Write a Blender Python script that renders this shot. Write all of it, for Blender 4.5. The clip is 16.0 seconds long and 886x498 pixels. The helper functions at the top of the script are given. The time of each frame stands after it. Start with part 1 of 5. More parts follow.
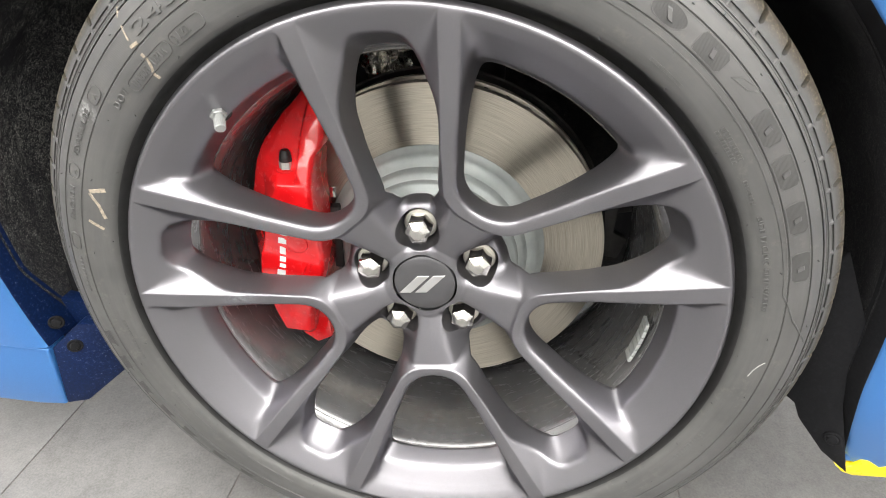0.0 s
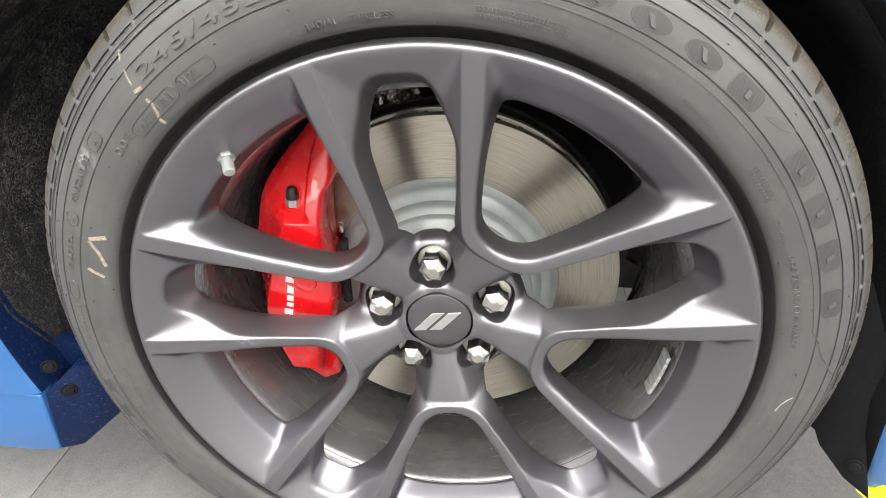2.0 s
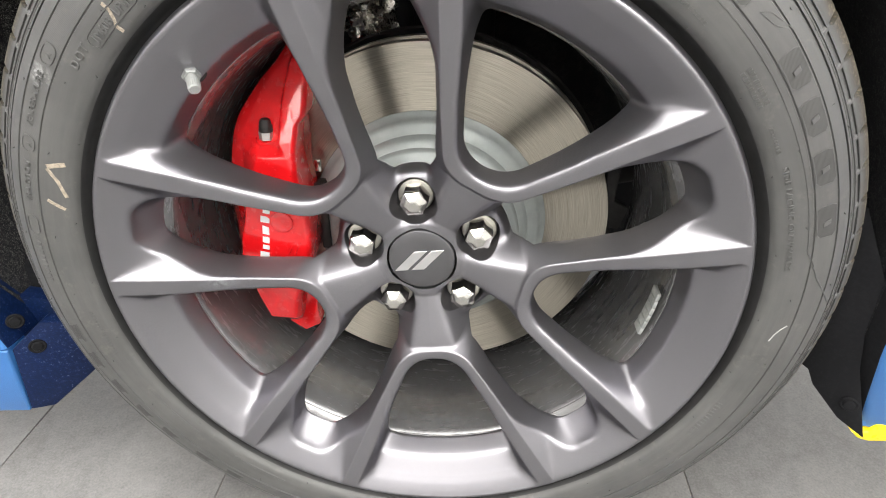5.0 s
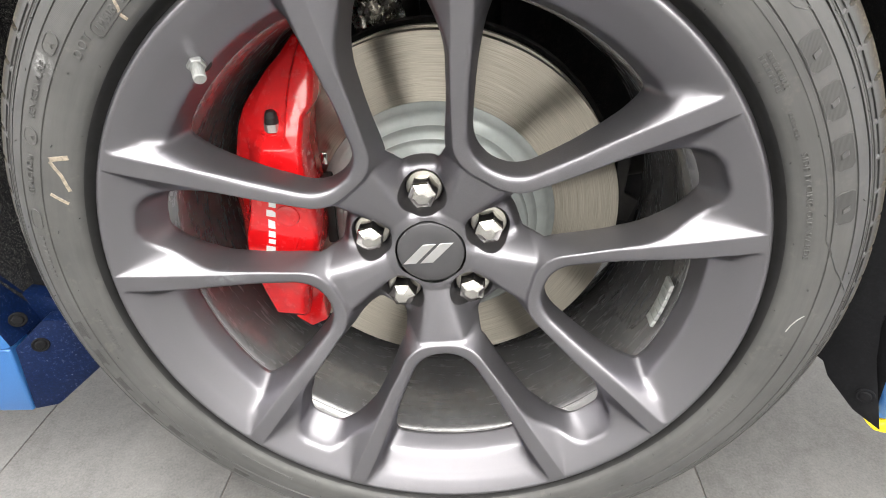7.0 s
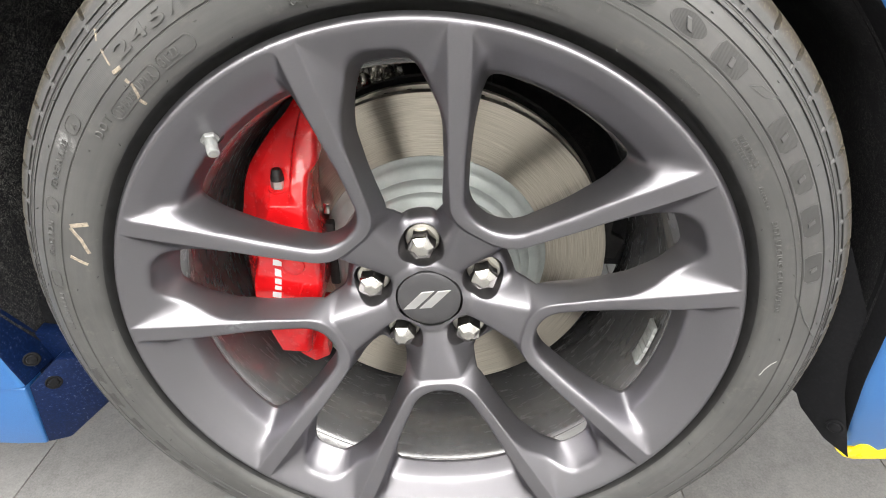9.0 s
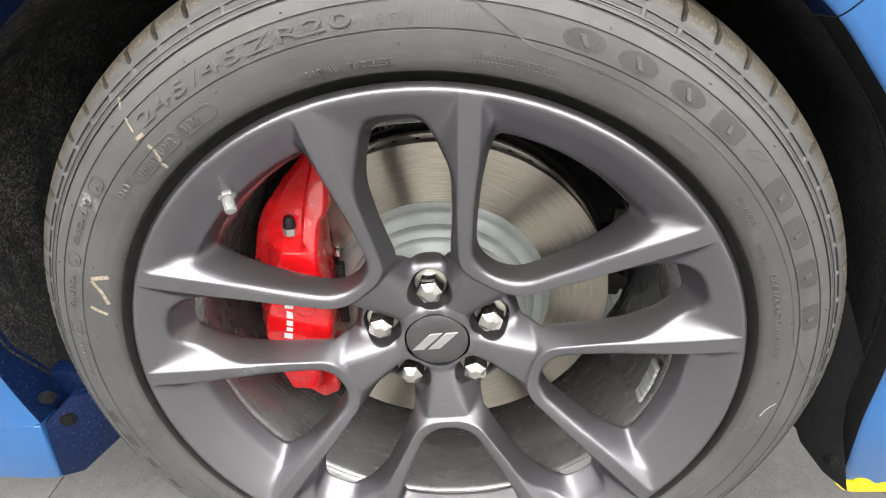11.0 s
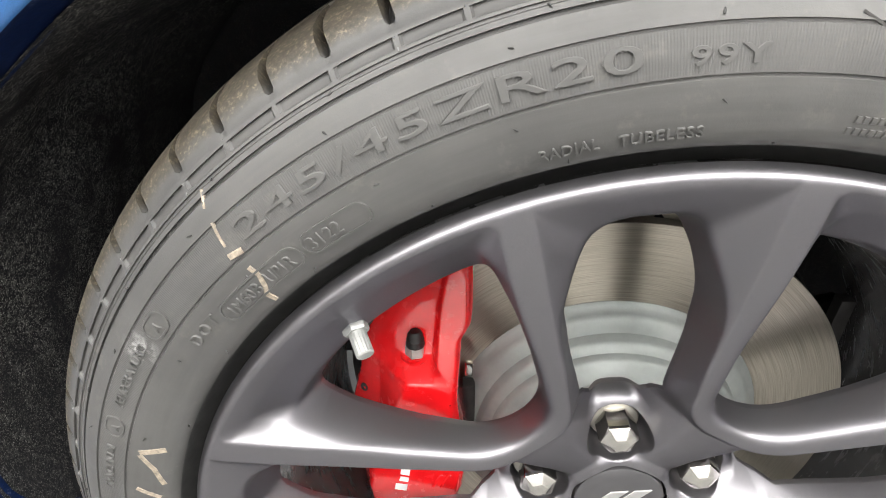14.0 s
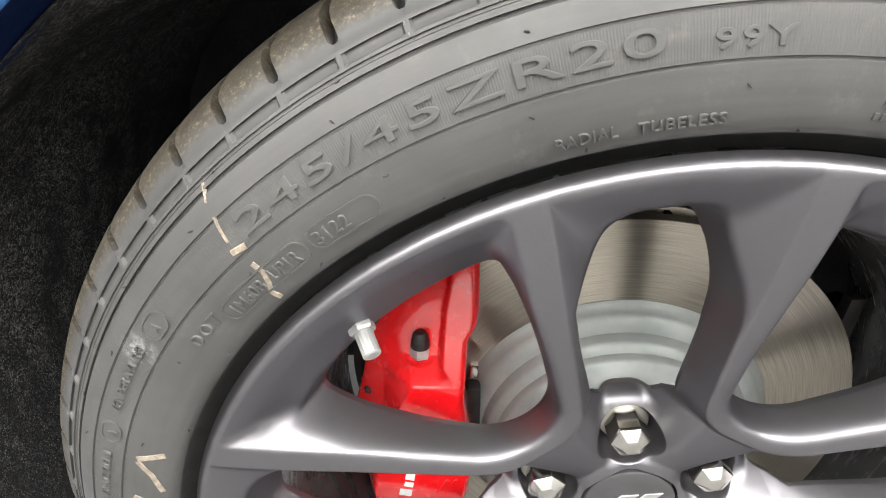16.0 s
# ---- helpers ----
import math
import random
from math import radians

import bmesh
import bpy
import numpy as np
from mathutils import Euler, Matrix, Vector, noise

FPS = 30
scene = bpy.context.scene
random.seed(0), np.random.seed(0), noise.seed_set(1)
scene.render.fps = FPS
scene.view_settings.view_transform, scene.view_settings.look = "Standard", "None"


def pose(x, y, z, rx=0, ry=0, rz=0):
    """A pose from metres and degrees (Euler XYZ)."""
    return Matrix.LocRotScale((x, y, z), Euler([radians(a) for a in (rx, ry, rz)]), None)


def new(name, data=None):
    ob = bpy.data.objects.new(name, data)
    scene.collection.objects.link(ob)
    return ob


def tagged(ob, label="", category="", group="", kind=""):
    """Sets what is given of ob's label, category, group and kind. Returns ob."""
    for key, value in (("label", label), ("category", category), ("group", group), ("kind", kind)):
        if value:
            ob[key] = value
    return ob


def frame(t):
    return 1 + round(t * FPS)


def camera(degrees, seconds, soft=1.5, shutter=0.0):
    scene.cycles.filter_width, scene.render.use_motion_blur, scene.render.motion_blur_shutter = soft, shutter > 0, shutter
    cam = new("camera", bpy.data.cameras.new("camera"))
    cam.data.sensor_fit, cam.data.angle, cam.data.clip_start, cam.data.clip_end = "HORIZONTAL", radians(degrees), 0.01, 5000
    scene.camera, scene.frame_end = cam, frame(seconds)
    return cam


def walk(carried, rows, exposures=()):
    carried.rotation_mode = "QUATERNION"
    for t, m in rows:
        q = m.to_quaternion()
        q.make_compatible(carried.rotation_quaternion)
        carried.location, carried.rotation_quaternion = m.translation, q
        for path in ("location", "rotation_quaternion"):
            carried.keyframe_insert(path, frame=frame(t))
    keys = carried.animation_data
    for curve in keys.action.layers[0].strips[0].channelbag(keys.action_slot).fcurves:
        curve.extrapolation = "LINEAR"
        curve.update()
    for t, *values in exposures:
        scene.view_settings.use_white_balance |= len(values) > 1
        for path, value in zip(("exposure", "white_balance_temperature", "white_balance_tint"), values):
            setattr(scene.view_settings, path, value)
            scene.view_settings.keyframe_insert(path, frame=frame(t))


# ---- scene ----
cam = camera(74.9, 16.0, 1.0)
PATH = [
    (0, 0.0786, -0.3616, 0.6791, 58.77, -0.67, 7.75),
    (0.5, 0.0694, -0.3572, 0.6929, 58.91, -0.54, 7.58),
    (1, 0.0551, -0.3437, 0.6934, 59.01, -0.51, 7.02),
    (1.5, 0.0613, -0.3341, 0.7020, 59.05, -0.44, 6.02),
    (2, 0.0433, -0.3342, 0.6978, 59.02, -0.42, 5.46),
    (2.5, 0.0404, -0.3272, 0.6914, 59.05, -0.38, 5.06),
    (3, 0.0386, -0.3251, 0.6874, 58.88, -0.39, 4.75),
    (3.5, 0.0447, -0.3337, 0.6653, 58.77, -0.39, 4.43),
    (4, 0.0514, -0.3443, 0.6475, 58.74, -0.43, 4.39),
    (4.5, 0.0516, -0.3440, 0.6427, 58.55, -0.43, 4.30),
    (7, 0.0430, -0.3399, 0.6304, 58.44, 0.05, 4.00),
    (7.5, 0.0358, -0.3423, 0.6569, 57.70, -0.15, 3.60),
    (8, 0.0346, -0.3443, 0.6727, 57.63, -0.04, 3.49),
    (8.5, 0.0320, -0.3462, 0.6850, 57.66, -0.02, 3.24),
    (9, 0.0361, -0.3388, 0.6923, 57.57, -0.05, 2.93),
    (11.5, 0.0197, -0.3295, 0.7399, 58.52, 0.23, 2.72),
    (12, 0.0056, -0.3145, 0.7442, 58.86, 0.30, 2.82),
    (12.5, -0.0210, -0.2985, 0.7411, 59.06, 0.37, 2.78),
    (13, -0.0523, -0.2497, 0.7305, 59.28, 0.46, 2.81),
    (13.5, -0.0949, -0.1882, 0.7158, 59.61, 0.63, 2.63),
    (14, -0.1069, -0.1599, 0.7069, 59.87, 0.69, 2.58),
    (14.5, -0.1144, -0.1532, 0.7039, 60.51, 0.88, 2.00),
    (15, -0.1108, -0.1512, 0.7042, 60.72, 0.86, 1.99),
    (15.5, -0.1084, -0.1484, 0.7053, 60.31, 0.76, 2.18),
    (16, -0.1138, -0.1548, 0.6987, 60.40, 0.74, 2.00),
]
walk(cam, [(t, pose(x, y, z, rx, ry, rz)) for t, x, y, z, rx, ry, rz in PATH], [(0.0, -0.02), (3.0, 0.0), (4.5, -0.06), (8.0, 0.0), (9.2, -0.06), (11.3, -0.08), (12.5, 0.1), (13.2, 0.07), (14.0, -0.04), (16.0, -0.05)])

# ---- light and room tone ----
world = bpy.data.worlds.new("showroom")
scene.world = world
world.use_nodes = True
world.node_tree.nodes["Background"].inputs[0].default_value = (0.8, 0.85, 0.9, 1)
world.node_tree.nodes["Background"].inputs[1].default_value = 0.3
scene.view_settings.exposure = 0.0

HUB = Vector((0, 0, 0.35))     # wheel centre; the axle runs along y, the outside of the car is -y
FLOOR = -0.008
LUG = 96.8                     # direction of the first wheel nut, degrees


# ---- materials ----
def nodes(name):
    m = bpy.data.materials.new(name)
    m.use_nodes = True
    nt = m.node_tree
    return m, nt, nt.nodes["Principled BSDF"]


def put(nt, kind, **values):
    n = nt.nodes.new(kind)
    for k, v in values.items():
        if k in n.inputs:
            n.inputs[k].default_value = v
        elif k == "operation":
            n.operation = v
        elif k == "blend_type":
            n.blend_type = v
        elif k == "noise_dimensions":
            n.noise_dimensions = v
    return n


def math_node(nt, op, a, b=None):
    n = nt.nodes.new("ShaderNodeMath")
    n.operation = op
    for i, v in enumerate((a, b)):
        if v is None:
            continue
        if isinstance(v, (int, float)):
            n.inputs[i].default_value = v
        else:
            nt.links.new(v, n.inputs[i])
    return n.outputs[0]


def noise_out(nt, scale, detail=4.0, rough=0.6, vec=None):
    n = put(nt, "ShaderNodeTexNoise", Scale=scale, Detail=detail, Roughness=rough)
    if vec is None:
        vec = nt.nodes.new("ShaderNodeTexCoord").outputs["Object"]
    nt.links.new(vec, n.inputs["Vector"])
    return n.outputs["Fac"]


def ramp(nt, fac, stops):
    n = nt.nodes.new("ShaderNodeValToRGB")
    el = n.color_ramp.elements
    while len(el) < len(stops):
        el.new(0.5)
    for e, (p, c) in zip(el, stops):
        e.position = p
        e.color = (*c, 1) if len(c) == 3 else c
    nt.links.new(fac, n.inputs["Fac"])
    return n.outputs["Color"]


def grey(v):
    return (v, v, v)


def bump(nt, height, strength, distance, normal=None):
    n = nt.nodes.new("ShaderNodeBump")
    n.inputs["Strength"].default_value = strength
    n.inputs["Distance"].default_value = distance
    nt.links.new(height, n.inputs["Height"])
    if normal is not None:
        nt.links.new(normal, n.inputs["Normal"])
    return n.outputs["Normal"]


def surface(name, dark, light, scale=20.0, rough=(0.4, 0.6), metal=0.0, fine=400.0, relief=0.0003, depth=0.3, coat=0.0):
    """Two-scale mottled surface: broad tone, fine grain in the relief and the gloss."""
    m, nt, b = nodes(name)
    broad = noise_out(nt, scale, 6)
    nt.links.new(ramp(nt, broad, [(0.3, dark), (0.7, light)]), b.inputs["Base Color"])
    small = noise_out(nt, fine, 3)
    nt.links.new(ramp(nt, noise_out(nt, scale * 3.1, 5), [(0.3, grey(rough[0])), (0.7, grey(rough[1]))]), b.inputs["Roughness"])
    b.inputs["Metallic"].default_value = metal
    if relief:
        nt.links.new(bump(nt, small, depth, relief), b.inputs["Normal"])
    if coat:
        b.inputs["Coat Weight"].default_value = coat
        b.inputs["Coat Roughness"].default_value = 0.02
    return m


def rim_paint():
    m, nt, b = nodes("satin graphite wheel paint")
    flake = noise_out(nt, 3500, 2)
    nt.links.new(ramp(nt, flake, [(0.3, (0.200, 0.196, 0.212)), (0.75, (0.327, 0.320, 0.343))]), b.inputs["Base Color"])
    base = b.inputs["Base Color"].links[0].from_socket
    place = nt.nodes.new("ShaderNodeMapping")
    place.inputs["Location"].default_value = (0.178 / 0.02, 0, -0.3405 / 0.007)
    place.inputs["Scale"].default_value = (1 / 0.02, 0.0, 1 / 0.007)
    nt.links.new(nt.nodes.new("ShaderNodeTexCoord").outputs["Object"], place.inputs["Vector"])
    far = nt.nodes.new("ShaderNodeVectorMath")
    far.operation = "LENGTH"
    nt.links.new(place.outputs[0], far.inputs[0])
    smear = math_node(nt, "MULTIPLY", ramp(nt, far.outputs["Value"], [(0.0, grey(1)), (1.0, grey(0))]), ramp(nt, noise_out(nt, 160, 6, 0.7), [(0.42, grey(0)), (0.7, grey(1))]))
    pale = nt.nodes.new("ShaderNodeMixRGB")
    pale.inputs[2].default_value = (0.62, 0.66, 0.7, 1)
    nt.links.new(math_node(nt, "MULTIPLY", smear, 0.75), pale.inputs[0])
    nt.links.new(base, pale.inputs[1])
    # sparse pale dust specks
    speck = math_node(nt, "MULTIPLY", ramp(nt, noise_out(nt, 620, 2), [(0.74, grey(0)), (0.78, grey(1))]), ramp(nt, noise_out(nt, 14, 3), [(0.5, grey(0)), (0.62, grey(1))]))
    dusty = nt.nodes.new("ShaderNodeMixRGB")
    dusty.inputs[2].default_value = (0.62, 0.62, 0.6, 1)
    nt.links.new(math_node(nt, "MULTIPLY", speck, 0.6), dusty.inputs[0])
    nt.links.new(pale.outputs[0], dusty.inputs[1])
    nt.links.new(dusty.outputs[0], b.inputs["Base Color"])
    b.inputs["Metallic"].default_value = 0.95
    b.inputs["Specular Tint"].default_value = (0.25, 0.25, 0.265, 1)
    nt.links.new(ramp(nt, noise_out(nt, 25, 5), [(0.3, grey(0.36)), (0.75, grey(0.42))]), b.inputs["Roughness"])
    nt.links.new(bump(nt, noise_out(nt, 2500, 2), 0.1, 0.0001), b.inputs["Normal"])
    return m


def rubber(name, ribs=False):
    m, nt, b = nodes(name)
    co = nt.nodes.new("ShaderNodeTexCoord").outputs["Object"]
    tone = ramp(nt, noise_out(nt, 14, 6), [(0.3, (0.061, 0.061, 0.06)), (0.72, (0.086, 0.0855, 0.0835))])
    sep1 = nt.nodes.new("ShaderNodeSeparateXYZ")
    nt.links.new(co, sep1.inputs[0])
    x1, z1 = sep1.outputs[0], math_node(nt, "SUBTRACT", sep1.outputs[2], HUB.z)
    r1 = math_node(nt, "SQRT", math_node(nt, "ADD", math_node(nt, "MULTIPLY", x1, x1), math_node(nt, "MULTIPLY", z1, z1)))
    swirl = nt.nodes.new("ShaderNodeCombineXYZ")
    nt.links.new(math_node(nt, "MULTIPLY", r1, 230.0), swirl.inputs[0])
    nt.links.new(math_node(nt, "MULTIPLY", math_node(nt, "ARCTAN2", z1, x1), 5.0), swirl.inputs[1])
    rings = noise_out(nt, 1.0, 6, 0.65, swirl.outputs[0])
    wiped = nt.nodes.new("ShaderNodeMixRGB")
    wiped.blend_type = "MULTIPLY"
    wiped.inputs[0].default_value = 1.0
    nt.links.new(tone, wiped.inputs[1])
    nt.links.new(ramp(nt, rings, [(0.3, grey(0.9)), (0.7, grey(1.1))]), wiped.inputs[2])
    tone = wiped.outputs[0]
    dust = ramp(nt, noise_out(nt, 60, 8, 0.7), [(0.58, grey(0)), (0.8, grey(1))])
    mix = nt.nodes.new("ShaderNodeMixRGB")
    mix.inputs[2].default_value = (0.19, 0.18, 0.16, 1)
    fac = math_node(nt, "MULTIPLY", dust, 0.42)
    nt.links.new(fac, mix.inputs[0])
    nt.links.new(tone, mix.inputs[1])
    colour = mix.outputs[0]
    if ribs:
        sep0 = nt.nodes.new("ShaderNodeSeparateXYZ")
        nt.links.new(co, sep0.inputs[0])
        x0, z0 = sep0.outputs[0], math_node(nt, "SUBTRACT", sep0.outputs[2], HUB.z)
        r0 = math_node(nt, "SQRT", math_node(nt, "ADD", math_node(nt, "MULTIPLY", x0, x0), math_node(nt, "MULTIPLY", z0, z0)))
        worn = ramp(nt, math_node(nt, "ADD", math_node(nt, "MULTIPLY", math_node(nt, "SUBTRACT", r0, 0.3488), 90.0), math_node(nt, "MULTIPLY", noise_out(nt, 90, 6), 0.6)), [(0.45, grey(0)), (0.85, grey(1))])
        tread = nt.nodes.new("ShaderNodeMixRGB")
        nt.links.new(math_node(nt, "MULTIPLY", worn, 0.92), tread.inputs[0])
        nt.links.new(colour, tread.inputs[1])
        nt.links.new(ramp(nt, noise_out(nt, 420, 6, 0.7), [(0.36, (0.026, 0.022, 0.016)), (0.54, (0.056, 0.047, 0.033)), (0.72, (0.25, 0.205, 0.14))]), tread.inputs[2])
        colour = tread.outputs[0]
        # dusty scuff on the ribbed belt
        place = nt.nodes.new("ShaderNodeMapping")
        place.inputs["Location"].default_value = (0.2617 / 0.011, 0, -0.5298 / 0.011)
        place.inputs["Scale"].default_value = (1 / 0.011, 0.0, 1 / 0.011)
        nt.links.new(co, place.inputs["Vector"])
        far = nt.nodes.new("ShaderNodeVectorMath")
        far.operation = "LENGTH"
        nt.links.new(place.outputs[0], far.inputs[0])
        scuff = math_node(nt, "MULTIPLY", ramp(nt, far.outputs["Value"], [(0.3, grey(1)), (1.0, grey(0))]), ramp(nt, noise_out(nt, 260, 6, 0.7), [(0.45, grey(0)), (0.66, grey(1))]))
        chalk = nt.nodes.new("ShaderNodeMixRGB")
        chalk.inputs[2].default_value = (0.4, 0.4, 0.4, 1)
        nt.links.new(math_node(nt, "MULTIPLY", scuff, 0.8), chalk.inputs[0])
        nt.links.new(colour, chalk.inputs[1])
        colour = chalk.outputs[0]
    nt.links.new(colour, b.inputs["Base Color"])
    nt.links.new(ramp(nt, noise_out(nt, 45, 5), [(0.3, grey(0.48)), (0.7, grey(0.62))]), b.inputs["Roughness"])
    b.inputs["Specular IOR Level"].default_value = 0.55
    fine = bump(nt, noise_out(nt, 1200, 3), 0.25, 0.0002)
    if ribs:
        sep = nt.nodes.new("ShaderNodeSeparateXYZ")
        nt.links.new(co, sep.inputs[0])
        x, z = sep.outputs[0], math_node(nt, "SUBTRACT", sep.outputs[2], HUB.z)
        ang = math_node(nt, "ARCTAN2", z, x)
        rr = math_node(nt, "SQRT", math_node(nt, "ADD", math_node(nt, "MULTIPLY", x, x), math_node(nt, "MULTIPLY", z, z)))
        inside = math_node(nt, "MULTIPLY", math_node(nt, "GREATER_THAN", rr, 0.3096), math_node(nt, "LESS_THAN", rr, 0.3246))
        # the ribbed belt ends before the maker's panel
        arc = math_node(nt, "GREATER_THAN", math_node(nt, "ADD", ang, math_node(nt, "MULTIPLY", math_node(nt, "SUBTRACT", 0.325, rr), 5.0)), radians(84.6))
        wave = math_node(nt, "SINE", math_node(nt, "MULTIPLY", ang, 1900.0))
        h = math_node(nt, "MULTIPLY", math_node(nt, "MULTIPLY", wave, inside), arc)
        fine = bump(nt, h, 0.2, 0.0003, fine)
    nt.links.new(fine, b.inputs["Normal"])
    return m


def ribbed_field():
    m, nt, b = nodes("ribbed rubber field")
    nt.links.new(ramp(nt, noise_out(nt, 30, 6), [(0.3, (0.040, 0.040, 0.0395)), (0.72, (0.055, 0.0545, 0.053))]), b.inputs["Base Color"])
    b.inputs["Roughness"].default_value = 0.7
    sep = nt.nodes.new("ShaderNodeSeparateXYZ")
    nt.links.new(nt.nodes.new("ShaderNodeTexCoord").outputs["Object"], sep.inputs[0])
    wave = math_node(nt, "SINE", math_node(nt, "MULTIPLY", math_node(nt, "ADD", sep.outputs[0], math_node(nt, "MULTIPLY", sep.outputs[2], 0.4)), 7200.0))
    nt.links.new(bump(nt, wave, 0.2, 0.0002), b.inputs["Normal"])
    return m


def turned_steel():
    """Worn friction ring: bright, brushed round the axle."""
    m, nt, b = nodes("worn turned steel")
    co = nt.nodes.new("ShaderNodeTexCoord").outputs["Object"]
    sep = nt.nodes.new("ShaderNodeSeparateXYZ")
    nt.links.new(co, sep.inputs[0])
    x, z = sep.outputs[0], math_node(nt, "SUBTRACT", sep.outputs[2], HUB.z)
    rr = math_node(nt, "SQRT", math_node(nt, "ADD", math_node(nt, "MULTIPLY", x, x), math_node(nt, "MULTIPLY", z, z)))
    ang = math_node(nt, "ARCTAN2", z, x)
    vec = nt.nodes.new("ShaderNodeCombineXYZ")
    nt.links.new(math_node(nt, "MULTIPLY", rr, 1500.0), vec.inputs[0])
    nt.links.new(math_node(nt, "MULTIPLY", ang, 3.0), vec.inputs[1])
    lines = noise_out(nt, 1.0, 5, 0.65, vec.outputs[0])
    nt.links.new(ramp(nt, lines, [(0.32, (0.36, 0.33, 0.275)), (0.68, (0.58, 0.545, 0.465))]), b.inputs["Base Color"])
    b.inputs["Metallic"].default_value = 1.0
    nt.links.new(ramp(nt, lines, [(0.3, grey(0.42)), (0.7, grey(0.3))]), b.inputs["Roughness"])
    b.inputs["Anisotropic"].default_value = 0.9
    b.inputs["Anisotropic Rotation"].default_value = 0.25
    tan = nt.nodes.new("ShaderNodeTangent")
    tan.direction_type, tan.axis = "RADIAL", "Y"
    nt.links.new(tan.outputs[0], b.inputs["Tangent"])
    nt.links.new(bump(nt, lines, 0.2, 0.0001), b.inputs["Normal"])
    return m


def barrel_metal():
    """Painted inner barrel with brake dust wiped round the axle and pale grit."""
    m, nt, b = nodes("dusty dark barrel")
    co = nt.nodes.new("ShaderNodeTexCoord").outputs["Object"]
    sep = nt.nodes.new("ShaderNodeSeparateXYZ")
    nt.links.new(co, sep.inputs[0])
    ang = math_node(nt, "ARCTAN2", math_node(nt, "SUBTRACT", sep.outputs[2], HUB.z), sep.outputs[0])
    vec = nt.nodes.new("ShaderNodeCombineXYZ")
    nt.links.new(math_node(nt, "MULTIPLY", sep.outputs[1], 160.0), vec.inputs[0])
    nt.links.new(math_node(nt, "MULTIPLY", ang, 6.0), vec.inputs[1])
    wiped = noise_out(nt, 1.0, 7, 0.7, vec.outputs[0])
    base = ramp(nt, wiped, [(0.3, (0.20, 0.20, 0.202)), (0.5, (0.245, 0.245, 0.247)), (0.72, (0.29, 0.29, 0.29))])
    grit = ramp(nt, math_node(nt, "ADD", noise_out(nt, 700, 3, 0.6), math_node(nt, "MULTIPLY", math_node(nt, "SUBTRACT", noise_out(nt, 18, 3), 0.5), 0.5)), [(0.72, grey(0)), (0.78, grey(1))])
    mix = nt.nodes.new("ShaderNodeMixRGB")
    mix.inputs[2].default_value = (0.42, 0.41, 0.39, 1)
    nt.links.new(math_node(nt, "MULTIPLY", grit, 0.7), mix.inputs[0])
    nt.links.new(base, mix.inputs[1])
    nt.links.new(mix.outputs[0], b.inputs["Base Color"])
    b.inputs["Metallic"].default_value = 0.7
    nt.links.new(ramp(nt, wiped, [(0.3, grey(0.30)), (0.7, grey(0.22))]), b.inputs["Roughness"])
    nt.links.new(bump(nt, wiped, 0.05, 0.0002), b.inputs["Normal"])
    return m


def car_paint(name, base):
    m, nt, b = nodes(name)
    flake = noise_out(nt, 2500, 1)
    nt.links.new(ramp(nt, flake, [(0.3, tuple(c * 0.85 for c in base)), (0.7, tuple(min(1, c * 1.15) for c in base))]), b.inputs["Base Color"])
    b.inputs["Metallic"].default_value = 0.45
    b.inputs["Roughness"].default_value = 0.34
    b.inputs["Coat Weight"].default_value = 0.9
    b.inputs["Coat Roughness"].default_value = 0.03
    return m


def speckled(name, dark, light, scale, cut, spread, rough=0.75, relief=0.0008, gloss=0.2):
    """Dark plastic or felt with pale dust specks."""
    m, nt, b = nodes(name)
    broad = noise_out(nt, 7, 5)
    spots = noise_out(nt, scale, 6, 0.75)
    lift = math_node(nt, "ADD", spots, math_node(nt, "MULTIPLY", math_node(nt, "SUBTRACT", broad, 0.5), spread))
    nt.links.new(ramp(nt, lift, [(0.45, dark), (cut, tuple(d * 1.6 for d in dark)), (cut + 0.13, light)]), b.inputs["Base Color"])
    b.inputs["Roughness"].default_value = rough
    b.inputs["Specular IOR Level"].default_value = gloss
    nt.links.new(bump(nt, noise_out(nt, scale * 1.5, 4), 0.6, relief), b.inputs["Normal"])
    return m


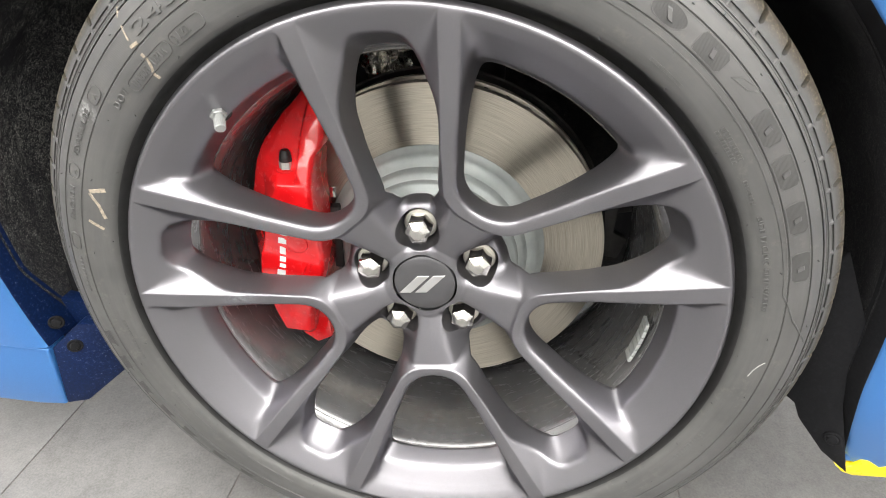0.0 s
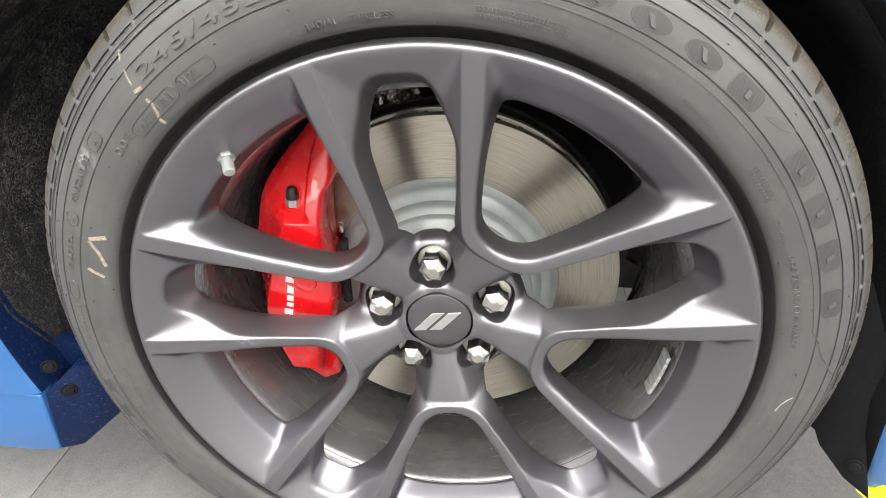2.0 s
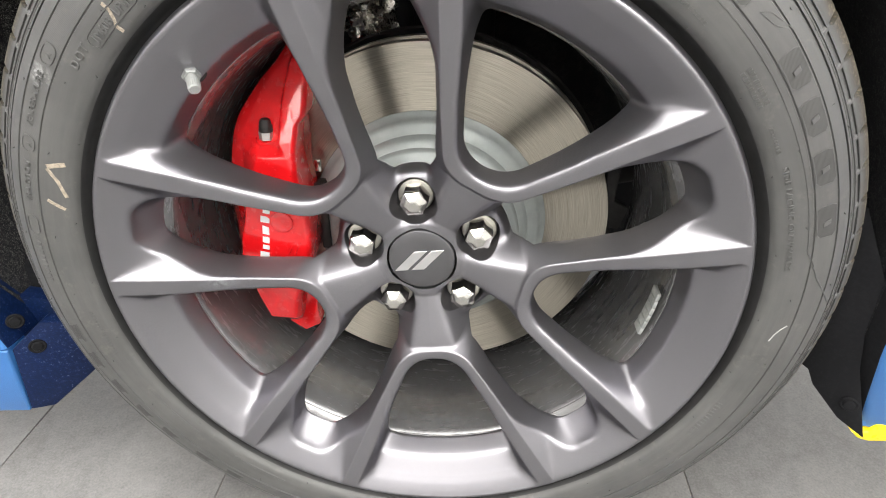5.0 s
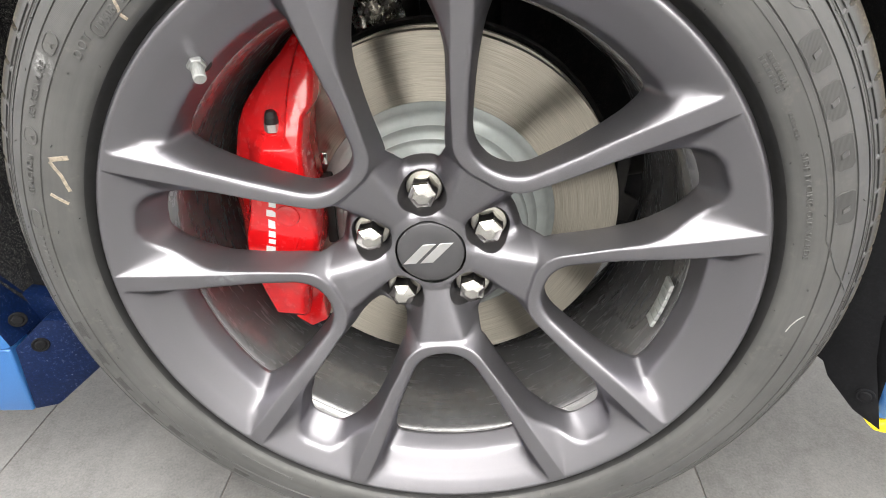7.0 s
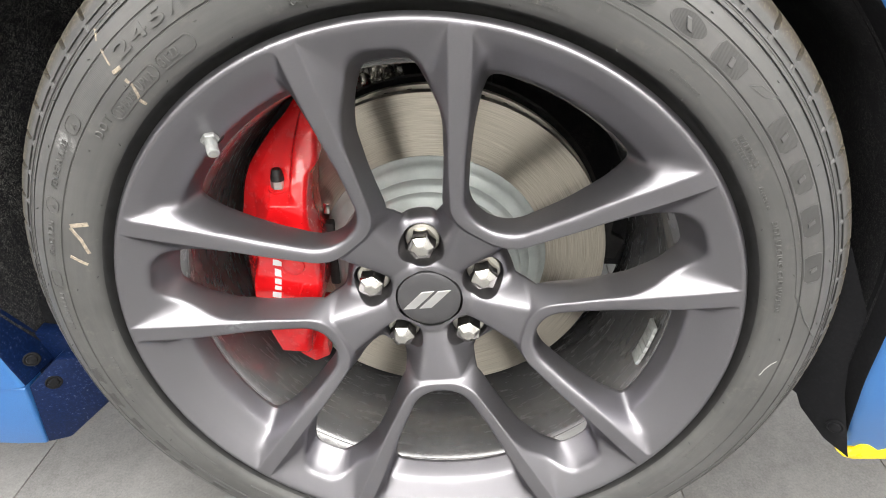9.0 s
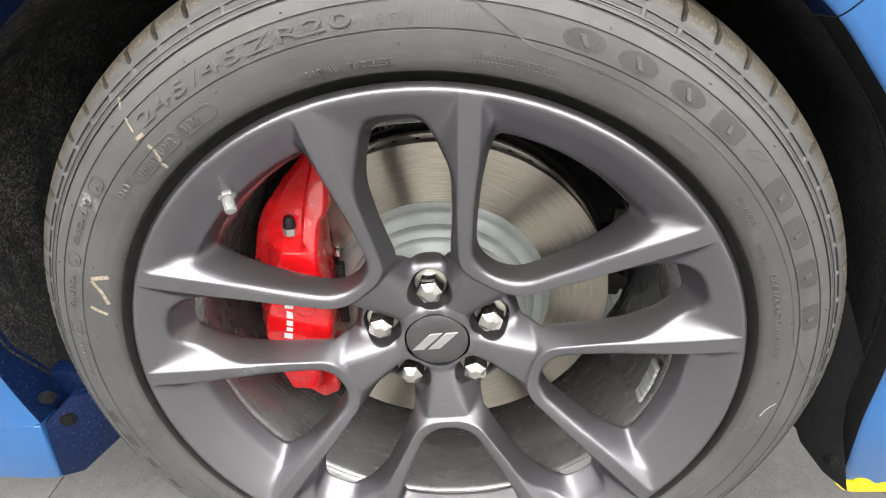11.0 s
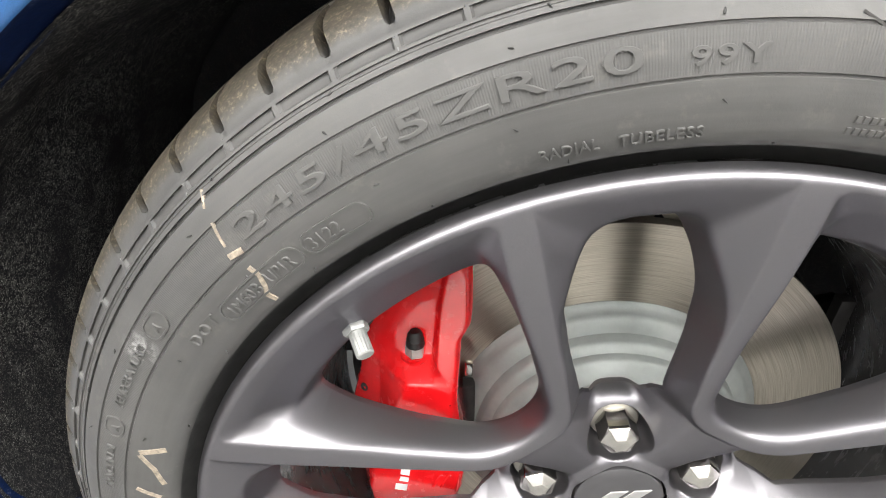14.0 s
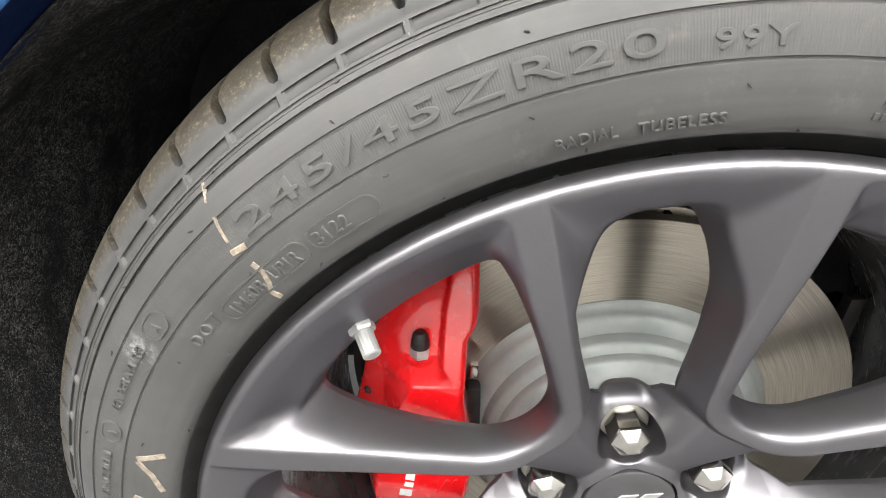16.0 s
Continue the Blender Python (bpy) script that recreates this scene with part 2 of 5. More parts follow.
def liner_felt():
    """Black felt with crisp pale dust specks in streaks and patches, brightened round one spot as if lit."""
    m, nt, b = nodes("dusty black felt liner")
    co = nt.nodes.new("ShaderNodeTexCoord").outputs["Object"]
    pull = nt.nodes.new("ShaderNodeMapping")
    pull.inputs["Rotation"].default_value = (0, radians(28), 0)
    pull.inputs["Scale"].default_value = (60, 30, 11)
    nt.links.new(co, pull.inputs["Vector"])
    streak = noise_out(nt, 1.0, 5, 0.6, pull.outputs[0])
    broad = noise_out(nt, 9, 4)
    where = ramp(nt, math_node(nt, "ADD", math_node(nt, "MULTIPLY", streak, 0.6), math_node(nt, "MULTIPLY", broad, 0.5)), [(0.43, grey(0.02)), (0.62, grey(1))])
    # dust is stronger round this point, to carry the light falling there
    near = nt.nodes.new("ShaderNodeVectorMath")
    near.operation = "DISTANCE"
    near.inputs[1].default_value = (-0.42, 0.2, 0.58)
    nt.links.new(co, near.inputs[0])
    where = math_node(nt, "MULTIPLY", where, ramp(nt, near.outputs["Value"], [(0.16, grey(1)), (0.34, grey(0.16))]))
    speck = ramp(nt, noise_out(nt, 700, 3, 0.7), [(0.55, grey(0)), (0.68, grey(1))])
    fibre = ramp(nt, noise_out(nt, 170, 7, 0.8), [(0.5, grey(0)), (0.78, grey(1))])
    dust = math_node(nt, "MULTIPLY", where, math_node(nt, "ADD", math_node(nt, "MULTIPLY", speck, 1.0), math_node(nt, "MULTIPLY", fibre, 0.6)))
    mix = nt.nodes.new("ShaderNodeMixRGB")
    mix.inputs[1].default_value = (0.022, 0.0225, 0.0255, 1)
    mix.inputs[2].default_value = (0.60, 0.59, 0.55, 1)
    nt.links.new(dust, mix.inputs[0])
    nt.links.new(mix.outputs[0], b.inputs["Base Color"])
    b.inputs["Roughness"].default_value = 0.9
    b.inputs["Specular IOR Level"].default_value = 0.15
    nt.links.new(bump(nt, fibre, 0.6, 0.0012), b.inputs["Normal"])
    return m


def tile_stone():
    m, nt, b = nodes("grey porcelain tile")
    info = nt.nodes.new("ShaderNodeObjectInfo").outputs["Random"]
    broad = noise_out(nt, 5, 8, 0.65)
    fine = noise_out(nt, 320, 4, 0.7)
    v = math_node(nt, "ADD", math_node(nt, "MULTIPLY", broad, 0.4), math_node(nt, "MULTIPLY", fine, 0.35))
    v = math_node(nt, "ADD", v, math_node(nt, "MULTIPLY", noise_out(nt, 55, 5, 0.7), 0.25))
    v = math_node(nt, "ADD", v, math_node(nt, "MULTIPLY", math_node(nt, "SUBTRACT", info, 0.5), 0.06))
    nt.links.new(ramp(nt, v, [(0.36, (0.085, 0.0835, 0.081)), (0.64, (0.195, 0.1935, 0.189))]), b.inputs["Base Color"])
    nt.links.new(ramp(nt, broad, [(0.3, grey(0.42)), (0.7, grey(0.6))]), b.inputs["Roughness"])
    nt.links.new(bump(nt, fine, 0.2, 0.0004), b.inputs["Normal"])
    return m


def glow(name, colour, strength):
    m, nt, b = nodes(name)
    b.inputs["Base Color"].default_value = (0.9, 0.9, 0.9, 1)
    b.inputs["Emission Color"].default_value = (*colour, 1)
    b.inputs["Emission Strength"].default_value = strength
    return m


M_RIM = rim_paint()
M_RUBBER = rubber("black tyre sidewall rubber", True)
M_RUBBER_PLAIN = rubber("black tyre rubber")
M_FIELD = ribbed_field()
# darker than the sidewall: recess shade of bead and slits in the colour
M_RUBBER_DARK = surface("smooth dark rubber with recess shade", grey(0.022), grey(0.034), 30, (0.45, 0.6), 0, 900, 0.0002)
M_STEEL = turned_steel()
M_HAT = surface("grey zinc coating", (0.29, 0.318, 0.308), (0.385, 0.413, 0.403), 40, (0.42, 0.55), 0.35, 700, 0.0002)
M_BARREL = barrel_metal()
M_CHROME = surface("nickel plated steel", (0.58, 0.57, 0.535), (0.72, 0.705, 0.665), 60, (0.12, 0.22), 1.0, 900, 0.0001, 0.1)
M_WASHER = surface("dull plated steel", (0.60, 0.585, 0.52), (0.74, 0.72, 0.65), 60, (0.28, 0.4), 0.9, 900, 0.0001, 0.1)
M_DARKSTEEL = surface("dark cast iron", (0.02, 0.02, 0.021), (0.055, 0.052, 0.05), 30, (0.5, 0.7), 0.4, 300, 0.0008)
M_BLACK = surface("black plastic", grey(0.008), grey(0.016), 20, (0.42, 0.6), 0, 600, 0.0003)
M_CAP = surface("satin black cap", (0.088, 0.087, 0.092), (0.108, 0.107, 0.112), 30, (0.34, 0.42), 0.5, 900, 0.0001)
M_SILVER = surface("brushed silver", grey(0.62), grey(0.72), 60, (0.28, 0.36), 0.9, 900, 0.0001)
M_RED = surface("gloss red caliper paint", (0.66, 0.006, 0.009), (0.86, 0.01, 0.014), 40, (0.2, 0.3), 0, 260, 0.0002, 0.12, 1.0)
M_WHITE = surface("white print", grey(0.75), grey(0.85), 40, (0.35, 0.45), 0, 500, 0.0001)
M_ALU = surface("galvanised white metal", (0.34, 0.35, 0.345), (0.46, 0.47, 0.455), 90, (0.35, 0.5), 0.5, 700, 0.0002)
M_WEIGHT = surface("zinc weight", (0.42, 0.44, 0.43), (0.58, 0.6, 0.58), 200, (0.4, 0.55), 0.6, 900, 0.0003)
M_MARK = surface("cream paint mark", (0.13, 0.118, 0.10), (0.46, 0.385, 0.295), 330, (0.6, 0.75), 0, 900, 0.0003)
M_CHALK = surface("pale scuff", (0.3, 0.3, 0.29), (0.4, 0.4, 0.39), 150, (0.6, 0.75), 0, 900, 0.0003)
M_TICK = surface("pale grey tick rubber", grey(0.13), grey(0.22), 300, (0.4, 0.6), 0, 900, 0.0003)
M_BLUE = car_paint("blue metallic car paint", (0.042, 0.185, 0.5))
# body blue darkened to carry the arch's shade, plus pale road dust
M_BLUE_SHADE_DUST = speckled("road-dusty blue paint with shade", (0.003, 0.010, 0.042), (0.16, 0.18, 0.21), 300, 0.60, 0.25, 0.4, 0.0002)
M_YELLOW = surface("yellow protective film plastic", (0.85, 0.62, 0.01), (0.95, 0.72, 0.02), 20, (0.25, 0.35), 0, 600, 0.0001)
M_LINER = liner_felt()
M_LINER2 = speckled("black liner plastic", (0.011, 0.0112, 0.0125), (0.04, 0.04, 0.038), 240, 0.72, 0.4, 0.8, 0.0006, 0.1)
M_FOIL = surface("crumpled heat foil", (0.34, 0.32, 0.29), (0.62, 0.6, 0.55), 60, (0.2, 0.34), 1.0, 200, 0.001)
M_TILE = tile_stone()
M_GROUT = surface("grey grout", (0.11, 0.1, 0.092), (0.17, 0.157, 0.146), 60, (0.7, 0.85), 0, 500, 0.0005)
M_WALL = surface("grey painted wall", grey(0.44), grey(0.5), 3, (0.55, 0.65), 0, 300, 0.0003)
# paler than the other walls, to bounce light onto the rim
M_WALL_BOUNCE = surface("pale bounce wall", grey(0.58), grey(0.64), 3, (0.55, 0.65), 0, 300, 0.0003)
M_CEIL = surface("white ceiling board", grey(0.66), grey(0.74), 3, (0.7, 0.8), 0, 200, 0.0004)
M_LAMP = glow("lamp diffuser", (1.0, 0.97, 0.92), 4.0)


# ---- mesh helpers ----
def mesh_ob(name, verts, faces, material, smooth=True, sharp=None):
    me = bpy.data.meshes.new(name)
    me.from_pydata([tuple(map(float, v)) for v in verts], [], faces)
    me.materials.append(material)
    if smooth:
        me.polygons.foreach_set("use_smooth", [True] * len(me.polygons))
        if sharp:
            me.set_sharp_from_angle(angle=radians(sharp))
    me.update()
    return new(name, me)


def under(ob, parent, label=""):
    ob.parent = parent
    place = Vector()
    up = parent
    while up is not None and up.type == "EMPTY":
        place += up.location
        up = up.parent
    ob.matrix_parent_inverse = Matrix.Translation(-place)
    if label:
        tagged(ob, label)
    return ob


def part(name, bm, material, parent, label="", smooth=True, sharp=35):
    me = bpy.data.meshes.new(name)
    bm.normal_update()
    bm.to_mesh(me)
    bm.free()
    me.materials.append(material)
    if smooth:
        me.polygons.foreach_set("use_smooth", [True] * len(me.polygons))
        me.set_sharp_from_angle(angle=radians(sharp))
    ob = new(name, me)
    return under(ob, parent, label)


def empty(name, at, parent=None, label=""):
    ob = new(name)
    ob.empty_display_size = 0.05
    if parent is not None:
        ob.parent = parent
        ob.matrix_parent_inverse = Matrix()
        ob.location = Vector(at) - parent.location
    else:
        ob.location = at
    if label:
        tagged(ob, label)
    return ob


def polar(r, deg, y):
    a = radians(deg)
    return Vector((r * math.cos(a), y, HUB.z + r * math.sin(a)))


def lathe(profile, steps, closed=False, bend=None, turn=0.0):
    """Points (r, y) turned round the axle: vertices and faces, facing outwards for a profile that runs from the hub to the rim."""
    verts, faces = [], []
    n = len(profile)
    for i in range(steps):
        a = 2 * math.pi * i / steps + turn
        c, s = math.cos(a), math.sin(a)
        for r, y in profile:
            if bend:
                r, y, at = bend(r, y, a, i)
                c, s = math.cos(at), math.sin(at)
            verts.append((r * c, y, HUB.z + r * s))
    rows = n if closed else n - 1
    for i in range(steps):
        j = (i + 1) % steps
        for k in range(rows):
            l = (k + 1) % n
            faces.append((i * n + k, i * n + l, j * n + l, j * n + k))
    return verts, faces


def lathe_bm(profile, steps, closed=False):
    verts, faces = lathe(profile, steps, closed)
    bm = bmesh.new()
    vs = [bm.verts.new(v) for v in verts]
    for f in faces:
        bm.faces.new([vs[i] for i in f])
    return bm


def box_bm(size, m=Matrix(), bevel=0.0, segments=2):
    bm = bmesh.new()
    bmesh.ops.create_cube(bm, size=1)
    bmesh.ops.scale(bm, vec=size, verts=bm.verts)
    if bevel:
        bmesh.ops.bevel(bm, geom=bm.edges[:], offset=bevel, segments=segments, affect="EDGES", profile=0.5)
    bmesh.ops.transform(bm, matrix=m, verts=bm.verts)
    return bm


def spin_bm(profile, steps, m=Matrix()):
    """Profile (radius, height) turned round local z, both ends closed when they start and end at radius 0."""
    bm = bmesh.new()
    rings = []
    for r, h in profile:
        if r < 1e-6:
            rings.append([bm.verts.new((0, 0, h))])
        else:
            rings.append([bm.verts.new((r * math.cos(2 * math.pi * i / steps), r * math.sin(2 * math.pi * i / steps), h)) for i in range(steps)])
    for a, b in zip(rings, rings[1:]):
        for i in range(steps):
            j = (i + 1) % steps
            loop = [a[i % len(a)], a[j % len(a)], b[j % len(b)], b[i % len(b)]]
            loop = list(dict.fromkeys(loop))
            if len(loop) > 2:
                bm.faces.new(loop)
    bmesh.ops.transform(bm, matrix=m, verts=bm.verts)
    return bm


def axis_frame(at, direction):
    return Matrix.Translation(at) @ Vector(direction).to_track_quat("Z", "Y").to_matrix().to_4x4()


def prism_bm(points, depth, m=Matrix(), bevel=0.0, segments=2):
    """Flat outline (x, z) pushed along +y by depth."""
    bm = bmesh.new()
    front = [bm.verts.new((x, 0, z)) for x, z in points]
    back = [bm.verts.new((x, depth, z)) for x, z in points]
    bm.faces.new(front)
    bm.faces.new(back[::-1])
    n = len(points)
    for i in range(n):
        j = (i + 1) % n
        bm.faces.new((front[j], front[i], back[i], back[j]))
    bmesh.ops.recalc_face_normals(bm, faces=bm.faces)
    if bevel:
        bmesh.ops.bevel(bm, geom=bm.edges[:], offset=bevel, segments=segments, affect="EDGES", profile=0.5)
    bmesh.ops.transform(bm, matrix=m, verts=bm.verts)
    return bm


def tube_bm(points, radius, steps=8):
    bm = bmesh.new()
    rings = []
    pts = [Vector(p) for p in points]
    for i, p in enumerate(pts):
        d = (pts[min(i + 1, len(pts) - 1)] - pts[max(i - 1, 0)]).normalized()
        q = d.to_track_quat("Z", "Y").to_matrix()
        rings.append([bm.verts.new(p + q @ Vector((radius * math.cos(2 * math.pi * k / steps), radius * math.sin(2 * math.pi * k / steps), 0))) for k in range(steps)])
    for a, b in zip(rings, rings[1:]):
        for k in range(steps):
            bm.faces.new((a[k], a[(k + 1) % steps], b[(k + 1) % steps], b[k]))
    bm.faces.new(rings[0][::-1])
    bm.faces.new(rings[-1])
    return bm


# ---- room: floor, walls, ceiling ----
floor = tagged(mesh_ob("floor", [(-4, -4, FLOOR - 0.0014), (4, -4, FLOOR - 0.0014), (4, 4, FLOOR - 0.0014), (-4, 4, FLOOR - 0.0014)], [(0, 1, 2, 3)], M_GROUT, False), "showroom floor of large grey porcelain tiles with thin joints", "floor", kind="structure")
H = 3.2


def slab(name, size, at, material, label, category):
    ob = new(name, bpy.data.meshes.new(name))
    bm = box_bm(size, Matrix.Translation(at))
    bm.to_mesh(ob.data)
    bm.free()
    ob.data.materials.append(material)
    return tagged(ob, label, category, kind="structure")


slab("wall_north", (8.2, 0.1, H), (0, 4.05, H / 2 + FLOOR), M_WALL, "plain pale grey painted showroom wall", "wall")
# unseen wall, added pale as a reflector for the wheel's face
slab("wall_south", (8.2, 0.1, H), (0, -4.05, H / 2 + FLOOR), M_WALL_BOUNCE, "plain pale unseen wall bouncing light to the wheel", "wall")
slab("wall_east", (0.1, 8.0, H), (4.05, 0, H / 2 + FLOOR), M_WALL, "plain pale grey painted showroom wall", "wall")
slab("wall_west", (0.1, 8.0, H), (-4.05, 0, H / 2 + FLOOR), M_WALL, "plain pale grey painted showroom wall", "wall")
slab("ceiling", (8.2, 8.2, 0.1), (0, 0, H + FLOOR + 0.05), M_CEIL, "plain light grey ceiling", "ceiling")


def ceiling_light(x, y, power, size):
    lamp = empty("ceiling_light", (x, y, H + FLOOR - 0.03))
    tagged(lamp, "long white ceiling light with a glowing diffuser", "ceiling light", "lights in the ceiling")
    m = Matrix.Translation((x, y, H + FLOOR - 0.025))
    part("frame", box_bm((size[0] + 0.04, size[1] + 0.04, 0.045), m, 0.004), M_WHITE, lamp)
    part("diffuser", box_bm((size[0], size[1], 0.01), Matrix.Translation((x, y, H + FLOOR - 0.051))), M_LAMP, lamp, "glowing white diffuser")
    data = bpy.data.lights.new("ceiling_lamp", "AREA")
    data.shape, data.size, data.size_y, data.energy, data.color = "RECTANGLE", size[0], size[1], power, (1.0, 0.97, 0.93)
    ob = new("ceiling_lamp", data)
    ob.matrix_world = Matrix.Translation((x, y, H + FLOOR - 0.062))
    return lamp


for lx in (-2.0, 2.0):
    for ly, power in ((-3.4, 30), (-2.6, 42), (-1.8, 54), (-1.0, 54), (-0.25, 20)):
        ceiling_light(lx, ly, power * (1.2 if lx > 0 else 0.85), (3.7, 0.7))
    ceiling_light(lx, 2.6, 80, (2.4, 1.0))

# ---- the car ----
car = empty("car", (0, 0.9, FLOOR))
tagged(car, "blue sports car with a yellow front lip and red brake calipers", "car")
wheel = empty("wheel", HUB + Vector((0, 0.16, 0)), car, "graphite split-spoke alloy wheel with a low-profile tyre")


# -- cast alloy rim --
def soft_step(x, k):
    return 0.5 * (x + np.sqrt(x * x + k * k))


def soft_min(a, b, k):
    h = np.clip(0.5 + 0.5 * (b - a) / k, 0, 1)
    return b * (1 - h) + a * h - k * h * (1 - h)


def soft_max(a, b, k):
    return -soft_min(-a, -b, k)


def both(a, b, p):
    """The lesser of two depths, with a round valley where they meet; nothing where either is nothing."""
    a, b = np.maximum(a, 1e-6), np.maximum(b, 1e-6)
    return (a ** -p + b ** -p) ** (-1 / p)


def fillet(x, radius, steep):
    """Depth beyond an edge: a round of the given radius that runs out into a wall of the given slope."""
    x = soft_step(x, 0.0012)
    turn = radius * steep / np.sqrt(1 + steep * steep)
    near = np.minimum(x, turn)
    return radius - np.sqrt(radius * radius - near * near) + steep * np.maximum(x - turn, 0)


def rim_depth(r, phi):
    """Depth y of the face at radius r and angle phi (0 on a nut, 36 degrees between two nuts), and the depth of the back of the casting."""
    al, bl = r * np.cos(phi), r * np.sin(phi)
    psi = radians(36) - phi
    ab, bb = r * np.cos(psi), r * np.sin(psi)
    front = np.interp(r, [0.09, 0.15, 0.235, 0.262, 0.271], [0.088, 0.0745, 0.0545, 0.0488, 0.0470]) + 2.6 * soft_step(r - 0.2696, 0.0020)
    # wide window: two straight flanks, a blunt inner end, a shallow dish from the lip and a steeper throat
    flank = (bb - (0.046 + 0.55 * (ab - 0.150))) / 1.141
    s = soft_max(flank, 0.1060 - ab, 0.019)
    end = soft_max(s, r - 0.2674, 0.007)
    reach = 0.042 / np.interp(r, [0.10, 0.15, 0.175, 0.195, 0.218, 0.25], [9.0, 8.5, 6.8, 5.0, 3.4, 2.1])
    bevel = np.interp(r, [0.165, 0.20, 0.225, 0.25], [0.0004, 0.0030, 0.0068, 0.0125])
    easy = np.interp(r, [0.165, 0.20, 0.25], [2.0, 1.35, 1.15])
    wall = (0.042 - easy * bevel) / (reach - bevel)
    sides = fillet(-end, np.interp(r, [0.12, 0.2, 0.25], [0.0018, 0.0022, 0.0030]), easy) + (wall - easy) * soft_step(-end - bevel, 0.0022)
    dish = 0.70 * soft_step(0.2672 - r, 0.002) + 2.60 * soft_step(0.2345 - r, 0.0014)
    wide = both(sides, dish, np.interp(r, [0.215, 0.235, 0.262], [2.7, 2.3, 1.9]))
    # narrow window: a shallow recess between the bands, and a hole with steep walls inside it
    band = np.interp(r, [0.09, 0.15, 0.22, 0.26], [0.0102, 0.0122, 0.0134, 0.0140])
    slope = np.interp(al, [0.09, 0.12, 0.15, 0.18, 0.20, 0.22], [2.4, 3.6, 6.0, 6.0, 4.4, 3.4])
    shelf = both(fillet(s - band, 0.0014, 1.05), 0.50 * soft_step(0.2658 - r, 0.002), 3.0) * np.clip((r - 0.165) / 0.03, 0, 1)
    side = (bl - (0.0327 - 0.30 * (al - 0.222))) / 1.044
    mouth = soft_max(soft_max(side, band - s, 0.0065), al - 0.2500, 0.016)
    narrow = shelf + both(fillet(-mouth, np.interp(r, [0.12, 0.2, 0.24], [0.0020, 0.0030, 0.0040]), slope), 1.5 * soft_step(0.2500 - al, 0.003), 3.6)
    spoke = front + wide + narrow
    half = np.interp(ab, [0.036, 0.06, 0.095], [0.0105, 0.0140, 0.0235])
    arm = np.interp(ab, [0.036, 0.092], [0.1085, 0.0905]) + np.interp(ab, [0.045, 0.09], [1.4, 1.9]) * soft_step(bb - half, 0.004) + 6.0 * soft_step(ab - 0.1015, 0.002)
    ring = 0.109 + 1.6 * soft_step(r - 0.0385, 0.002)
    hub = 0.1195 + 6.0 * soft_step(r - 0.083, 0.004)
    y = soft_min(spoke, arm, 0.005)
    y = soft_min(y, soft_min(ring, hub, 0.006), 0.010)
    pit = np.hypot(al - 0.0575, bl)
    y = soft_max(y, 0.1345 - 7.0 * soft_step(pit - 0.0174, 0.0008), 0.002)
    back = np.interp(r, [0.08, 0.086, 0.095, 0.104, 0.16, 0.20, 0.225, 0.24], [0.160, 0.127, 0.120, 0.1085, 0.1, 0.0965, 0.0965, 0.0965])
    back = back - 0.003 * np.clip((0.044 - bl) / 0.01, 0, 1) * np.clip((al - 0.195) / 0.015, 0, 1)
    return y, back


